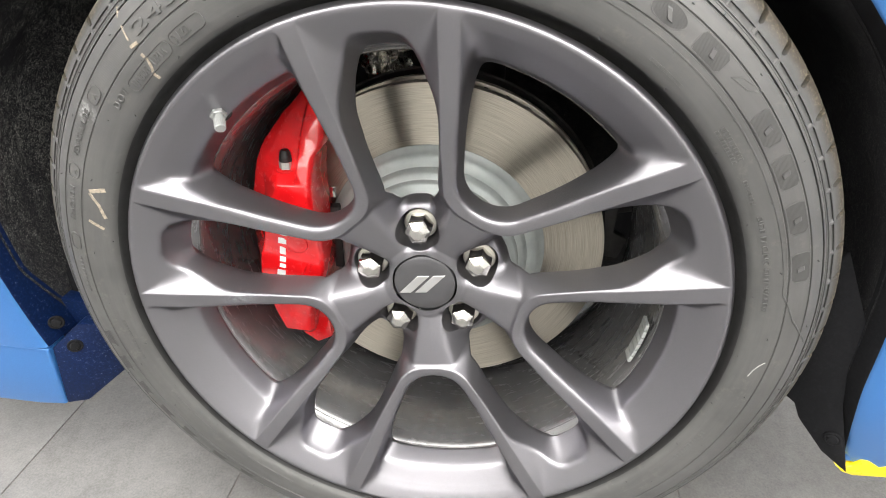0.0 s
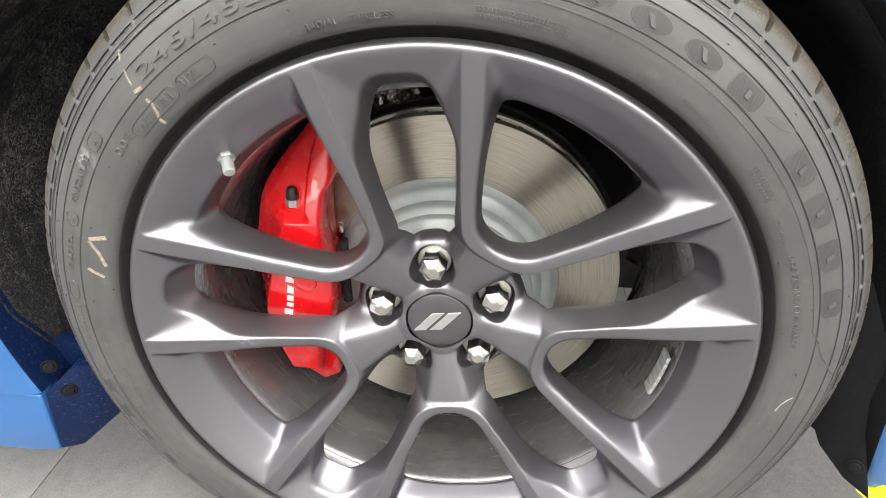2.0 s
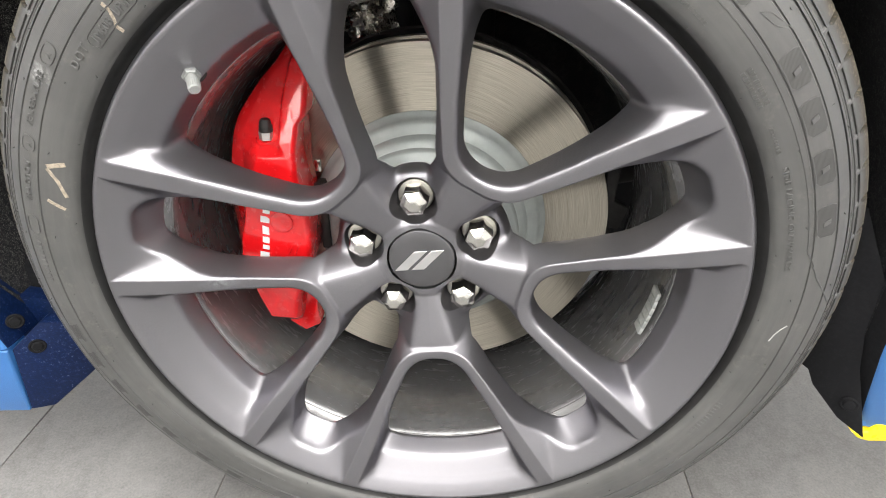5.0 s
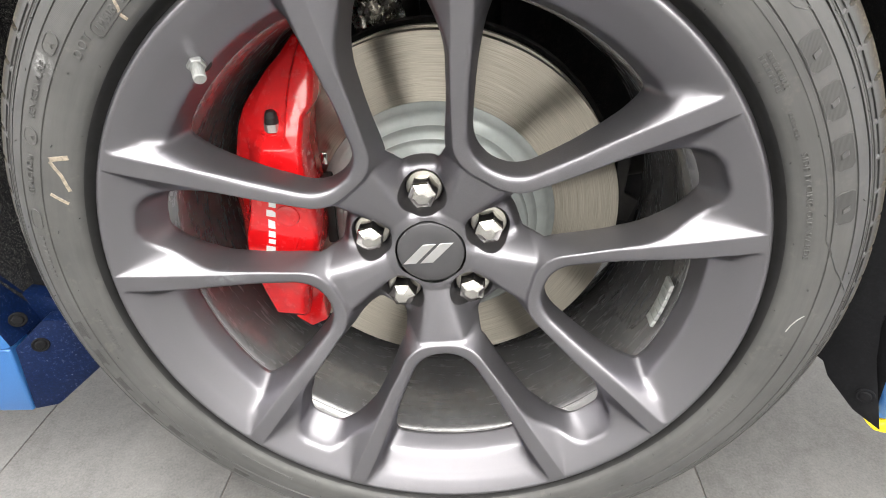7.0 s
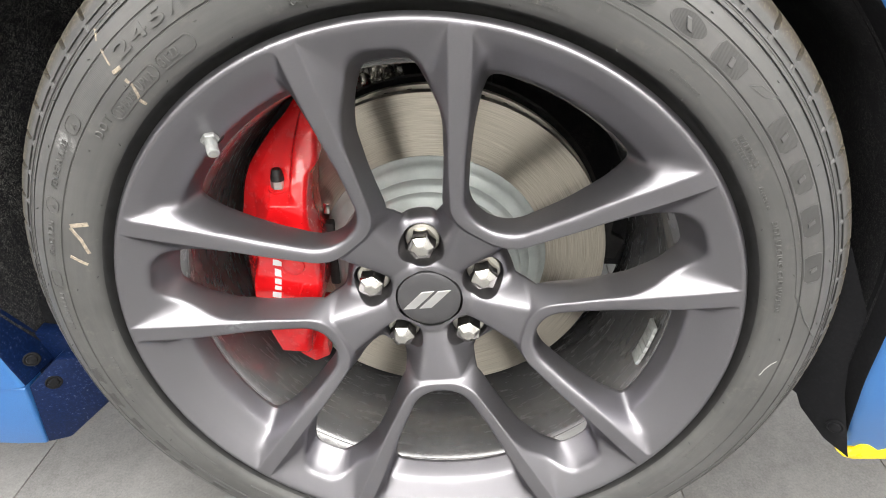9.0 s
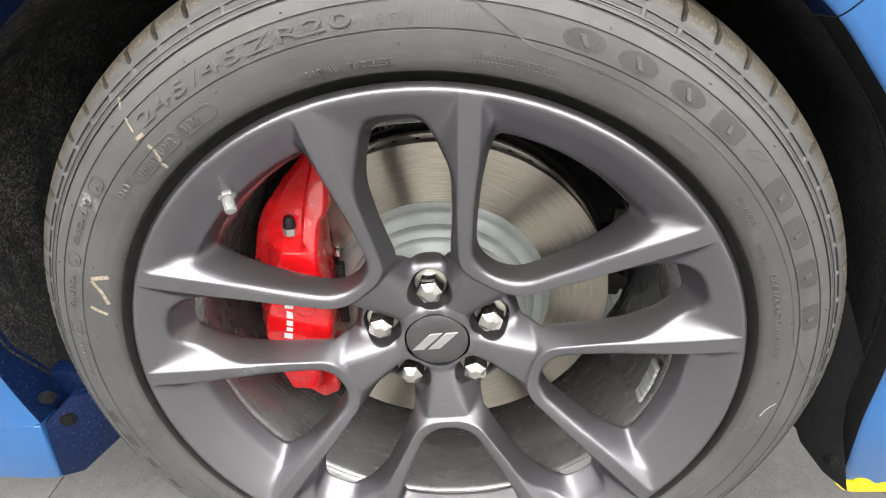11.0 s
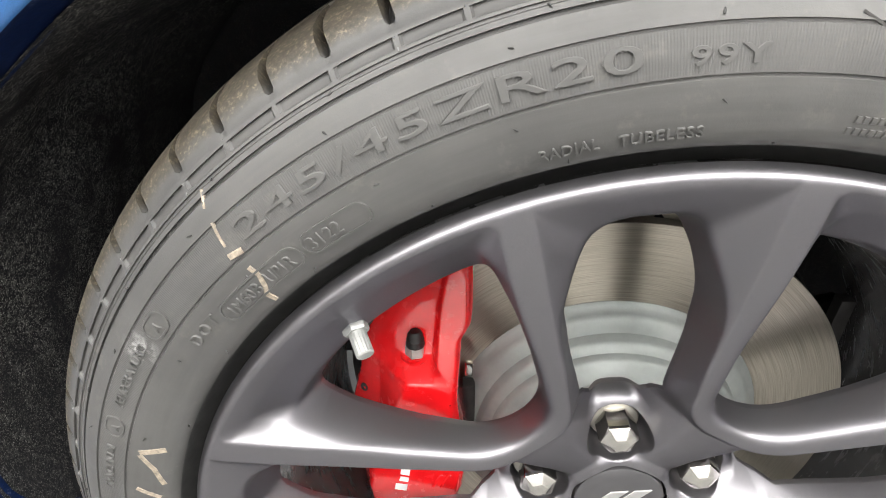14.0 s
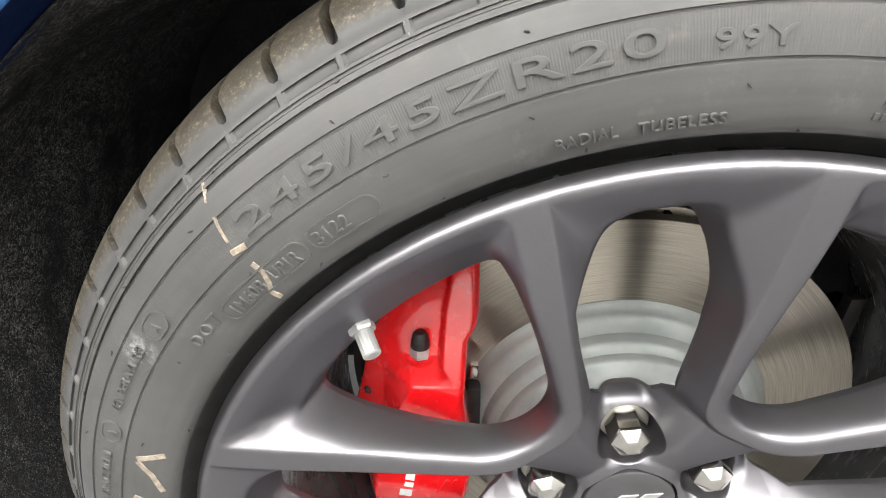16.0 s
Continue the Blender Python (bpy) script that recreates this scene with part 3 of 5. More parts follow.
def build_rim():
    radii = np.concatenate([np.arange(0.0328, 0.2640, 0.0006), np.linspace(0.2642, 0.2726, 22)])
    cols = 190
    phis = np.radians(np.linspace(0, 36, cols + 1))
    R, P = np.meshgrid(radii, phis, indexing="ij")
    Y, B = rim_depth(R, P)
    F = Y - B
    nr = len(radii)
    verts, index, faces, rim_edges = [], {}, [], []

    def corner(i, j):
        key = (i, j)
        if key not in index:
            index[key] = len(verts)
            verts.append((radii[i], phis[j], Y[i, j]))
        return index[key]

    def cut(p, q):
        key = (min(p, q), max(p, q))
        if key not in index:
            fp, fq = F[p], F[q]
            t = fp / (fp - fq)
            index[key] = len(verts)
            r0 = radii[p[0]] + t * (radii[q[0]] - radii[p[0]])
            a0 = phis[p[1]] + t * (phis[q[1]] - phis[p[1]])
            verts.append((r0, a0, Y[p] + t * (Y[q] - Y[p])))
        return index[key]

    inside = F < 0
    for i in range(nr - 1):
        for j in range(cols):
            ring = [(i, j), (i + 1, j), (i + 1, j + 1), (i, j + 1)]
            n = sum(bool(inside[c]) for c in ring)
            if n == 4:
                faces.append([corner(*c) for c in ring])
            elif n:
                loop, cuts = [], []
                for p, q in zip(ring, ring[1:] + ring[:1]):
                    if inside[p]:
                        loop.append(corner(*p))
                    if inside[p] != inside[q]:
                        k = cut(p, q)
                        loop.append(k)
                        cuts.append((k, len(loop)))
                if len(loop) > 2:
                    faces.append(loop)
                if len(cuts) == 2:
                    rim_edges.append((cuts[0][0], cuts[1][0]))
    # a wall behind every opening's edge
    behind = {}
    for e in rim_edges:
        for k in e:
            if k not in behind:
                behind[k] = len(verts)
                r0, a0, y0 = verts[k]
                verts.append((r0, a0, y0 + 0.004))
        faces.append([e[0], e[1], behind[e[1]], behind[e[0]]])
    V = np.array(verts)
    out_v, out_f = [], []
    for k in range(5):
        for sign in (1, -1):
            a = radians(LUG + 72 * k) + sign * V[:, 1]
            base = len(out_v)
            out_v.extend(zip(V[:, 0] * np.cos(a), V[:, 2], HUB.z + V[:, 0] * np.sin(a)))
            for f in faces:
                g = [base + q for q in f]
                out_f.append(g[::-1] if sign < 0 else g)
    me = bpy.data.meshes.new("rim")
    me.from_pydata([tuple(map(float, v)) for v in out_v], [], out_f)
    bm = bmesh.new()
    bm.from_mesh(me)
    bmesh.ops.remove_doubles(bm, verts=bm.verts, dist=0.00004)
    bm.to_mesh(me)
    bm.free()
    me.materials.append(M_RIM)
    me.polygons.foreach_set("use_smooth", [True] * len(me.polygons))
    # shading follows the true slope of the casting
    co = np.zeros(len(me.vertices) * 3)
    me.vertices.foreach_get("co", co)
    x, y, z = co[0::3], co[1::3], co[2::3] - HUB.z
    r, a = np.hypot(x, z), np.arctan2(z, x)
    turn = np.mod(a - radians(LUG) + radians(36), radians(72)) - radians(36)
    sign, phi, h = np.where(turn < 0, -1.0, 1.0), np.abs(turn), 0.00025
    dr = (rim_depth(r + h, phi)[0] - rim_depth(r - h, phi)[0]) / (2 * h)
    da = sign * (rim_depth(r, phi + h / r)[0] - rim_depth(r, np.abs(phi - h / r))[0]) / (2 * h)
    out = np.stack([dr * np.cos(a) - da * np.sin(a), -np.ones_like(r), dr * np.sin(a) + da * np.cos(a)], 1)
    out /= np.linalg.norm(out, axis=1)[:, None]
    wall = y - rim_depth(r, phi)[0] > 0.0025
    spot, owner = np.zeros(len(me.loops), int), np.zeros(len(me.loops), int)
    me.loops.foreach_get("vertex_index", spot)
    for f in me.polygons:
        owner[f.loop_start:f.loop_start + f.loop_total] = f.index
    walled = np.zeros(len(me.polygons), bool)
    np.logical_or.at(walled, owner, wall[spot])
    each = np.where(walled[owner][:, None], 0.0, out[spot])
    me.set_sharp_from_angle(angle=radians(60))
    me.normals_split_custom_set([tuple(v) for v in each.tolist()])
    return under(new("rim", me), wheel, "satin graphite cast alloy rim with five split spokes")


build_rim()
part("barrel", lathe_bm([(0.2350, 0.0940), (0.2300, 0.0975), (0.2262, 0.1060), (0.2235, 0.13), (0.2215, 0.16), (0.2165, 0.2), (0.2165, 0.24), (0.236, 0.275), (0.24, 0.288), (0.2435, 0.288), (0.2435, 0.27), (0.225, 0.24), (0.2285, 0.16), (0.2285, 0.1), (0.2545, 0.085), (0.2545, 0.066), (0.2700, 0.064), (0.2724, 0.059)], 180), M_BARREL, wheel, "dusty dark inner barrel of the rim")

# centre cap with a two-bar badge
part("centre_cap", lathe_bm([(0.0, 0.1068), (0.02, 0.1069), (0.0296, 0.1073), (0.0308, 0.1082), (0.0312, 0.112), (0.0312, 0.13)], 96), M_CAP, wheel, "satin black centre cap with a thin dark gap round it")
part("cap_seat", lathe_bm([(0.0310, 0.116), (0.034, 0.114)], 64), M_BLACK, wheel)
for dx in (-0.0102, 0.0058):
    c, s = math.cos(radians(LUG - 90)), math.sin(radians(LUG - 90))
    pts = [(-0.0165, -0.0085), (-0.0045, -0.0085), (0.0165, 0.0085), (0.0045, 0.0085)]
    pts = [(x * 1.0 + dx, z * 1.15) for x, z in pts]
    pts = [(x * c - z * s, HUB.z + x * s + z * c) for x, z in pts]
    part("badge_bar", prism_bm(pts, 0.0012, Matrix.Translation((0, 0.1062, 0)), 0.0002, 1), M_SILVER, wheel, "slanted silver badge bar")


# wheel nuts
def wheel_nut(deg, turn):
    at = polar(0.0575, deg, 0.1335)
    m = axis_frame(at, (0, -1, 0)) @ pose(0, 0, 0, 0, 0, turn)
    bm = bmesh.new()
    rings = []
    for rad, h, six in ((0.0134, 0.002, 1), (0.0134, 0.0225, 1), (0.0128, 0.0245, 1), (0.0062, 0.0292, 1), (0.0040, 0.0298, 1)):
        rings.append([bm.verts.new((rad * math.cos(math.pi / 3 * i), rad * math.sin(math.pi / 3 * i), h)) for i in range(6)])
    for a, b in zip(rings, rings[1:]):
        for i in range(6):
            bm.faces.new((a[i], a[(i + 1) % 6], b[(i + 1) % 6], b[i]))
    bm.faces.new(rings[-1])
    bmesh.ops.bevel(bm, geom=[e for e in bm.edges], offset=0.0005, segments=2, affect="EDGES", profile=0.6)
    bmesh.ops.transform(bm, matrix=m, verts=bm.verts)
    part("wheel_nut", bm, M_CHROME, wheel, "polished nickel hexagon wheel nut", True, 25)
    part("nut_washer", spin_bm([(0.0, 0.0), (0.0150, 0.0), (0.0168, 0.001), (0.0168, 0.0044), (0.0158, 0.0064), (0.0120, 0.0074), (0, 0.0074)], 32, m), M_WASHER, wheel, "dull cream plated washer face")


for k, turn in enumerate((8, 20, 2, 26, 14)):
    wheel_nut(LUG + 72 * k, turn)

# valve
def valve():
    deg = 133.0
    base = polar(0.2420, deg, 0.0730)
    radial = polar(1, deg, 0) - HUB
    way = (-0.62 * radial + Vector((0, -0.78, 0))).normalized()
    m = axis_frame(base, way) @ Matrix.Diagonal((1.02, 1.02, 0.88, 1))
    part("valve_stem", spin_bm([(0.0, -0.004), (0.0056, -0.004), (0.0056, 0.001), (0.0045, 0.0015), (0.0045, 0.012), (0, 0.012)], 24, m), M_ALU, wheel, "galvanised tyre valve in a dark hole")
    bm = spin_bm([(0, 0.001), (0.0062, 0.001), (0.0068, 0.002), (0.0068, 0.0055), (0.0062, 0.0065), (0, 0.0065)], 6, m)
    part("valve_nut", bm, M_ALU, wheel)
    rib = bmesh.new()
    n = 36
    rows = []
    for h, rad in ((0.008, 0.0046), (0.0205, 0.0046), (0.0213, 0.0038)):
        rows.append([rib.verts.new(m @ Vector(((rad - (0.00025 if i % 2 else 0)) * math.cos(2 * math.pi * i / n), (rad - (0.00025 if i % 2 else 0)) * math.sin(2 * math.pi * i / n), h))) for i in range(n)])
    for a, b in zip(rows, rows[1:]):
        for i in range(n):
            rib.faces.new((a[i], a[(i + 1) % n], b[(i + 1) % n], b[i]))
    rib.faces.new(rows[-1])
    part("valve_cap", rib, M_ALU, wheel, "pale ribbed valve cap")
    part("valve_hole", spin_bm([(0.0062, 0.0000), (0.0102, 0.0006), (0.0112, 0.0), (0.0114, -0.005)], 32, m), M_BLACK, wheel)


valve()

# balance weights
for k in range(6):
    deg = -6.5 - 2.15 * k
    m = Matrix.Translation(polar(0.2205, deg, 0.1085)) @ pose(0, 0, 0, 0, -deg, 0)
    part("balance_weight", box_bm((0.0036, 0.0165, 0.0076), m, 0.0007), M_WEIGHT, wheel)

# -- tyre --
SIDE = [(0.2545, 0.0715), (0.2680, 0.0685), (0.2722, 0.0660), (0.2752, 0.0638), (0.2776, 0.0605), (0.2792, 0.0565), (0.2804, 0.0522), (0.2818, 0.0490), (0.2846, 0.0467), (0.2900, 0.0455),
        (0.2960, 0.0447), (0.3020, 0.0444), (0.3074, 0.0447), (0.3079, 0.0457), (0.3085, 0.0457), (0.3090, 0.0448), (0.3140, 0.0455), (0.3200, 0.0468), (0.3244, 0.0482), (0.3249, 0.0493),
        (0.3255, 0.0494), (0.3260, 0.0486), (0.3320, 0.0518), (0.3348, 0.0537), (0.3353, 0.0562), (0.3361, 0.0568), (0.3366, 0.0553), (0.3376, 0.0561), (0.3380, 0.0568), (0.3385, 0.0571), (0.3389, 0.0570), (0.3399, 0.0578),
        (0.3404, 0.0571), (0.3414, 0.0579), (0.3418, 0.0602), (0.3452, 0.0633), (0.3457, 0.0620), (0.3469, 0.0629), (0.3475, 0.0645), (0.3510, 0.0674),
        (0.3545, 0.0708), (0.3570, 0.0732), (0.3592, 0.0780), (0.3612, 0.0850), (0.3630, 0.0950), (0.3642, 0.1050), (0.3648, 0.1130), (0.3580, 0.1150), (0.3580, 0.1220), (0.3652, 0.1240), (0.3658, 0.1500), (0.3585, 0.1520), (0.3585, 0.1600),
        (0.3660, 0.1620), (0.3660, 0.1900), (0.3585, 0.1920), (0.3585, 0.2010), (0.3655, 0.2030), (0.3630, 0.2300), (0.3520, 0.2620), (0.3300, 0.2800), (0.3000, 0.2890), (0.2700, 0.2800), (0.2545, 0.2760)]
SR = np.array([p[0] for p in SIDE[:43]])
SY = np.array([p[1] for p in SIDE[:43]])


def side_depth(r):
    return float(np.interp(r, SR, SY))


def build_tyre():
    pitches, per = 78, 24
    steps = pitches * per

    def bend(r, y, a, i):
        k = i % per
        d = min(k, per - k)
        at = a
        if r > 0.3425 and y < 0.25:
            at += radians(0.35) * math.sin(min(max((y - 0.066) / 0.05, 0), 1) * math.pi) - radians(0.25) * min(max((y - 0.066) / 0.05, 0), 1)
        if 0.3416 < r < 0.3454 and d < 2:
            y -= 0.0019                          # short radial rib under each tread slit
        if 0.0640 < y < 0.114 and r > 0.3470:
            deep = min(max((y - 0.0664) / 0.0060, 0), 1)
            w = (1, 0.95)[d] if d < 2 else 0
            r -= 0.0095 * deep * w
        if HUB.z + r * math.sin(at) < FLOOR + 0.0005:
            r = (FLOOR + 0.0005 - HUB.z) / math.sin(at)
        return r, y, at

    verts, faces = lathe(SIDE, steps, False, bend, radians(113.0))
    ob = mesh_ob("tyre", verts, faces, M_RUBBER, True, 40)
    ob.data.materials.append(M_RUBBER_DARK)
    n = len(SIDE) - 1
    # bead recess and tread slits take the dark rubber as painted shade
    idx = [1 if (i % n) < 6 or ((i // n) % per in (0, per - 1) and 40 < (i % n) < 47) else 0 for i in range(len(ob.data.polygons))]
    ob.data.polygons.foreach_set("material_index", idx)
    return under(ob, wheel, "dusty black low-profile tyre with moulded sidewall lettering")


build_tyre()


def on_side(r, deg, lift):
    return polar(r, deg, side_depth(r) - lift)


def side_strip(points, width, lift, name, material, label="", base=0.0005):
    """A raised strip on the sidewall along (radius, degrees) points, with sloped flanks."""
    bm = bmesh.new()
    dense = []
    for (r0, d0), (r1, d1) in zip(points, points[1:]):
        n = max(2, int(abs(d1 - d0) / 1.0) + 1, int(abs(r1 - r0) / 0.003) + 1)
        for i in range(n):
            t = i / n
            dense.append((r0 + (r1 - r0) * t, d0 + (d1 - d0) * t))
    dense.append(points[-1])
    closed = abs(points[0][0] - points[-1][0]) < 1e-6 and abs(points[0][1] - points[-1][1]) < 1e-6
    if closed:
        dense.pop()
    rows = []
    count = len(dense)
    for i, (r, d) in enumerate(dense):
        ia, ib = ((i - 1) % count, (i + 1) % count) if closed else (max(0, i - 1), min(count - 1, i + 1))
        dr, dd = dense[ib][0] - dense[ia][0], radians(dense[ib][1] - dense[ia][1]) * r
        ln = math.hypot(dr, dd) or 1
        nr, nd = -dd / ln, dr / ln
        row = []
        for w, l in ((-0.5, -base), (-0.32, lift), (0.32, lift), (0.5, -base)):
            rr = r + nr * w * width
            row.append(bm.verts.new(on_side(rr, d + math.degrees(nd * w * width / r), l)))
        rows.append(row)
    pairs = list(zip(rows, rows[1:])) + ([(rows[-1], rows[0])] if closed else [])
    for a, b in pairs:
        for k in range(3):
            bm.faces.new((a[k], a[k + 1], b[k + 1], b[k]))
    bmesh.ops.recalc_face_normals(bm, faces=bm.faces)
    return part(name, bm, material, wheel, label, True, 30)


def letters(text, size, radius, deg, width, lift=0.0006, name="lettering", label="", spacing=1.0, material=None, bold=0.0):
    """Moulded writing bent round the sidewall: baseline radius, direction of its middle, length in degrees."""
    curve = bpy.data.curves.new(name, "FONT")
    curve.body, curve.size, curve.extrude, curve.bevel_depth, curve.space_character, curve.offset = text, size, 0.0005, 0.0003, spacing, bold - 0.0003
    curve.resolution_u = 3
    tmp = new(name, curve)
    bpy.context.view_layer.update()
    me = bpy.data.meshes.new_from_object(tmp.evaluated_get(bpy.context.evaluated_depsgraph_get()))
    bpy.data.objects.remove(tmp)
    co = np.zeros(len(me.vertices) * 3)
    me.vertices.foreach_get("co", co)
    co = co.reshape(-1, 3)
    lo, hi = co[:, 0].min(), co[:, 0].max()
    for i, (x, y, z) in enumerate(co):
        d = deg + width * (0.5 - (x - lo) / (hi - lo))
        r = radius + y
        me.vertices[i].co = on_side(r, d, lift if z > 0.00065 else 0.4 * lift if z > 0 else -0.0006)
    me.materials.clear()
    me.materials.append(material or M_RUBBER_PLAIN)
    return under(new(name, me), wheel, label)

# moulded writing and marks on the sidewall
letters("245/45ZR20", 0.0126, 0.3132, 114.2, 31.0, 0.0012, "size_lettering", "raised tyre size lettering", 1.12, None, 0.0001)
letters("99Y", 0.0090, 0.3125, 93.5, 4.8, 0.0007, "load_lettering", "raised load and speed lettering", 1.2, None, 0.0002)
letters("RADIAL", 0.0062, 0.2872, 104.1, 4.4, 0.0014, "type_lettering", "small raised lettering", 1.1, None, 0.0001)
letters("TUBELESS", 0.0062, 0.2868, 97.6, 6.0, 0.0014, "type_lettering", "small raised lettering", 1.1, None, 0.0001)
letters("DOT", 0.0084, 0.2955, 139.5, 3.9, 0.0013, "code_lettering", "raised code lettering", 1.3, None, 0.00015)
letters("1M60B", 0.0086, 0.2915, 134.0, 4.0, 0.0013, "code_lettering", "raised code lettering", 1.0, None, 0.00012)
letters("UP1R", 0.0086, 0.2915, 129.4, 3.2, 0.0013, "code_lettering", "raised code lettering", 1.0, None, 0.00012)
letters("3122", 0.0086, 0.2922, 124.2, 3.3, 0.0013, "code_lettering", "raised date lettering", 1.0, None, 0.00012)
letters("SIDE FACING OUTWARDS", 0.0056, 0.2905, 17.7, 17.4, 0.0008, "side_lettering", "small raised lettering", 1.1)


def oval(r0, r1, d0, d1, name="moulded_frame", width=0.0014, lift=0.0009):
    """A long rounded frame between two radii and two directions."""
    rm, h = (r0 + r1) / 2, (r1 - r0) / 2
    end = math.degrees(h / rm)
    pts = []
    for i in range(9):
        a = -math.pi / 2 + math.pi * i / 8
        pts.append((rm + h * math.sin(a), d1 - end + end * math.cos(a)))
    for i in range(9):
        a = math.pi / 2 + math.pi * i / 8
        pts.append((rm + h * math.sin(a), d0 + end + end * math.cos(a)))
    pts.append(pts[0])
    bm = bmesh.new()
    rings = [[bm.verts.new(on_side(rm + f * (r - rm), (d0 + d1) / 2 + f * (d - (d0 + d1) / 2), l)) for r, d in pts[:-1]] for f, l in ((1.0, -0.0003), (0.97, 0.0003), (0.6, 0.0003), (0.3, 0.0003))]
    for a, b in zip(rings, rings[1:]):
        for i in range(len(a)):
            bm.faces.new((a[i - 1], a[i], b[i], b[i - 1]))
    bm.faces.new(rings[-1])
    bmesh.ops.recalc_face_normals(bm, faces=bm.faces)
    part("moulded_plate", bm, M_RUBBER_PLAIN, wheel)
    return side_strip(pts, width, lift, name, M_RUBBER_PLAIN)


letters("TEMPERATURE", 0.0068, 0.3150, 149.2, 8.4, 0.0012, "grade_lettering", "small raised lettering", 1.0)
letters("TRACTION", 0.0068, 0.3150, 162.3, 6.6, 0.0012, "grade_lettering", "small raised lettering", 1.0)
letters("A", 0.0070, 0.3140, 142.15, 0.8, 0.0012, "grade_lettering", "raised grade letter", 1.0)
letters("A", 0.0070, 0.3140, 156.15, 0.8, 0.0012, "grade_lettering", "raised grade letter", 1.0)


oval(0.2898, 0.3000, 126.9, 137.0)
oval(0.2900, 0.3002, 119.8, 126.4)
oval(0.3120, 0.3222, 140.7, 143.6)
oval(0.3120, 0.3222, 154.9, 157.4)
oval(0.3130, 0.3222, 168.0, 171.2)


def small_print(rows):
    """Writing too small to read: rows of plain raised bars (inner and outer radius, first and last direction, count)."""
    bm = bmesh.new()
    for r0, r1, d0, d1, count in rows:
        step = (d1 - d0) / count
        for i in range(count):
            a, b = d0 + step * i + step * 0.14, d0 + step * (i + 1) - step * 0.14
            lo = [bm.verts.new(on_side(r, d, -0.0004)) for r, d in ((r0, a), (r1, a), (r1, b), (r0, b))]
            k, rr = step * 0.1, (r1 - r0) * 0.12
            hi = [bm.verts.new(on_side(r, d, 0.0006)) for r, d in ((r0 + rr, a + k), (r1 - rr, a + k), (r1 - rr, b - k), (r0 + rr, b - k))]
            bm.faces.new(hi)
            for j in range(4):
                bm.faces.new((lo[j], lo[(j + 1) % 4], hi[(j + 1) % 4], hi[j]))
    bmesh.ops.recalc_face_normals(bm, faces=bm.faces)
    return tagged(part("small_print", bm, M_RUBBER_PLAIN, wheel, "rows of small raised bars", False), kind="stuff")


small_print([(0.3145, 0.3195, 172.4, 180.0, 9),
             (0.2925, 0.2955, 73.0, 84.6, 22),
             (0.2880, 0.2910, 72.0, 84.9, 24),
             (0.2890, 0.2915, 50.0, 56.0, 12),
             (0.2925, 0.2960, 36.0, 42.0, 10),
             (0.2880, 0.2912, 36.0, 42.0, 10),
             (0.2895, 0.2920, 28.5, 33.0, 9),
             (0.2890, 0.2945, -28.7, -19.5, 12),
             (0.2890, 0.2935, -34.0, -31.0, 4),
             (0.2915, 0.2950, 186.0, 196.0, 16),
             (0.2890, 0.2920, 205.0, 219.0, 22),
             (0.2890, 0.2925, 228.0, 240.0, 16)])

# maker's panel: plain moulded shapes between two slanted borders
side_strip([(0.3285, 86.2), (0.3092, 79.4), (0.3040, 76.9)], 0.0014, 0.0006, "panel_border", M_RUBBER_PLAIN)
side_strip([(0.3040, 76.9), (0.3034, 60.0), (0.3034, 30.0), (0.3050, 12.0)], 0.0013, 0.0005, "panel_border", M_RUBBER_PLAIN)
side_strip([(0.3050, 12.0), (0.3164, 6.9), (0.3359, 1.5)], 0.0014, 0.0006, "panel_border", M_RUBBER_PLAIN)
side_strip([(0.3359, 1.5), (0.3330, -20.0), (0.3300, -40.0)], 0.0012, 0.0004, "panel_border", M_RUBBER_PLAIN)


def plain_shape(points, name="moulded_shape"):
    return side_strip(points + [points[0]], 0.0009, 0.0004, name, M_RUBBER_PLAIN, "plain moulded outline")


def ellipse(rm, h, dm, w):
    return [(rm + h * math.sin(2 * math.pi * i / 28), dm + w * math.cos(2 * math.pi * i / 28)) for i in range(28)]


def field(points):
    """A ribbed ground inside a moulded outline."""
    bm = bmesh.new()
    n = len(points)
    rm, dm = sum(q[0] for q in points) / n, sum(q[1] for q in points) / n
    rings = []
    for f, lift in ((1.0, -0.0004), (0.98, 0.0003), (0.66, 0.0003), (0.33, 0.0003)):
        rings.append([bm.verts.new(on_side(rm + f * (r - rm), dm + f * (d - dm), lift)) for r, d in points])
    for a, b in zip(rings, rings[1:]):
        for i in range(n):
            bm.faces.new((a[i], a[(i + 1) % n], b[(i + 1) % n], b[i]))
    bm.faces.new(rings[-1])
    bmesh.ops.recalc_face_normals(bm, faces=bm.faces)
    if sum(f.normal.y for f in bm.faces) > 0:
        bmesh.ops.reverse_faces(bm, faces=bm.faces)
    return part("moulded_field", bm, M_FIELD, wheel, "dark ribbed rubber ground", True)


def slot(points):
    """A small raised bar in the middle of a moulded field."""
    bm = bmesh.new()
    low = [bm.verts.new(on_side(r, d, -0.0002)) for r, d in points]
    high = [bm.verts.new(on_side(0.85 * r + 0.15 * points[0][0] if r > points[0][0] else r + 0.0005, d, 0.0012)) for r, d in points]
    bm.faces.new(high)
    for i in range(4):
        bm.faces.new((low[i], low[(i + 1) % 4], high[(i + 1) % 4], high[i]))
    bmesh.ops.recalc_face_normals(bm, faces=bm.faces)
    return part("moulded_bar", bm, M_RUBBER_PLAIN, wheel, "", True, 30)


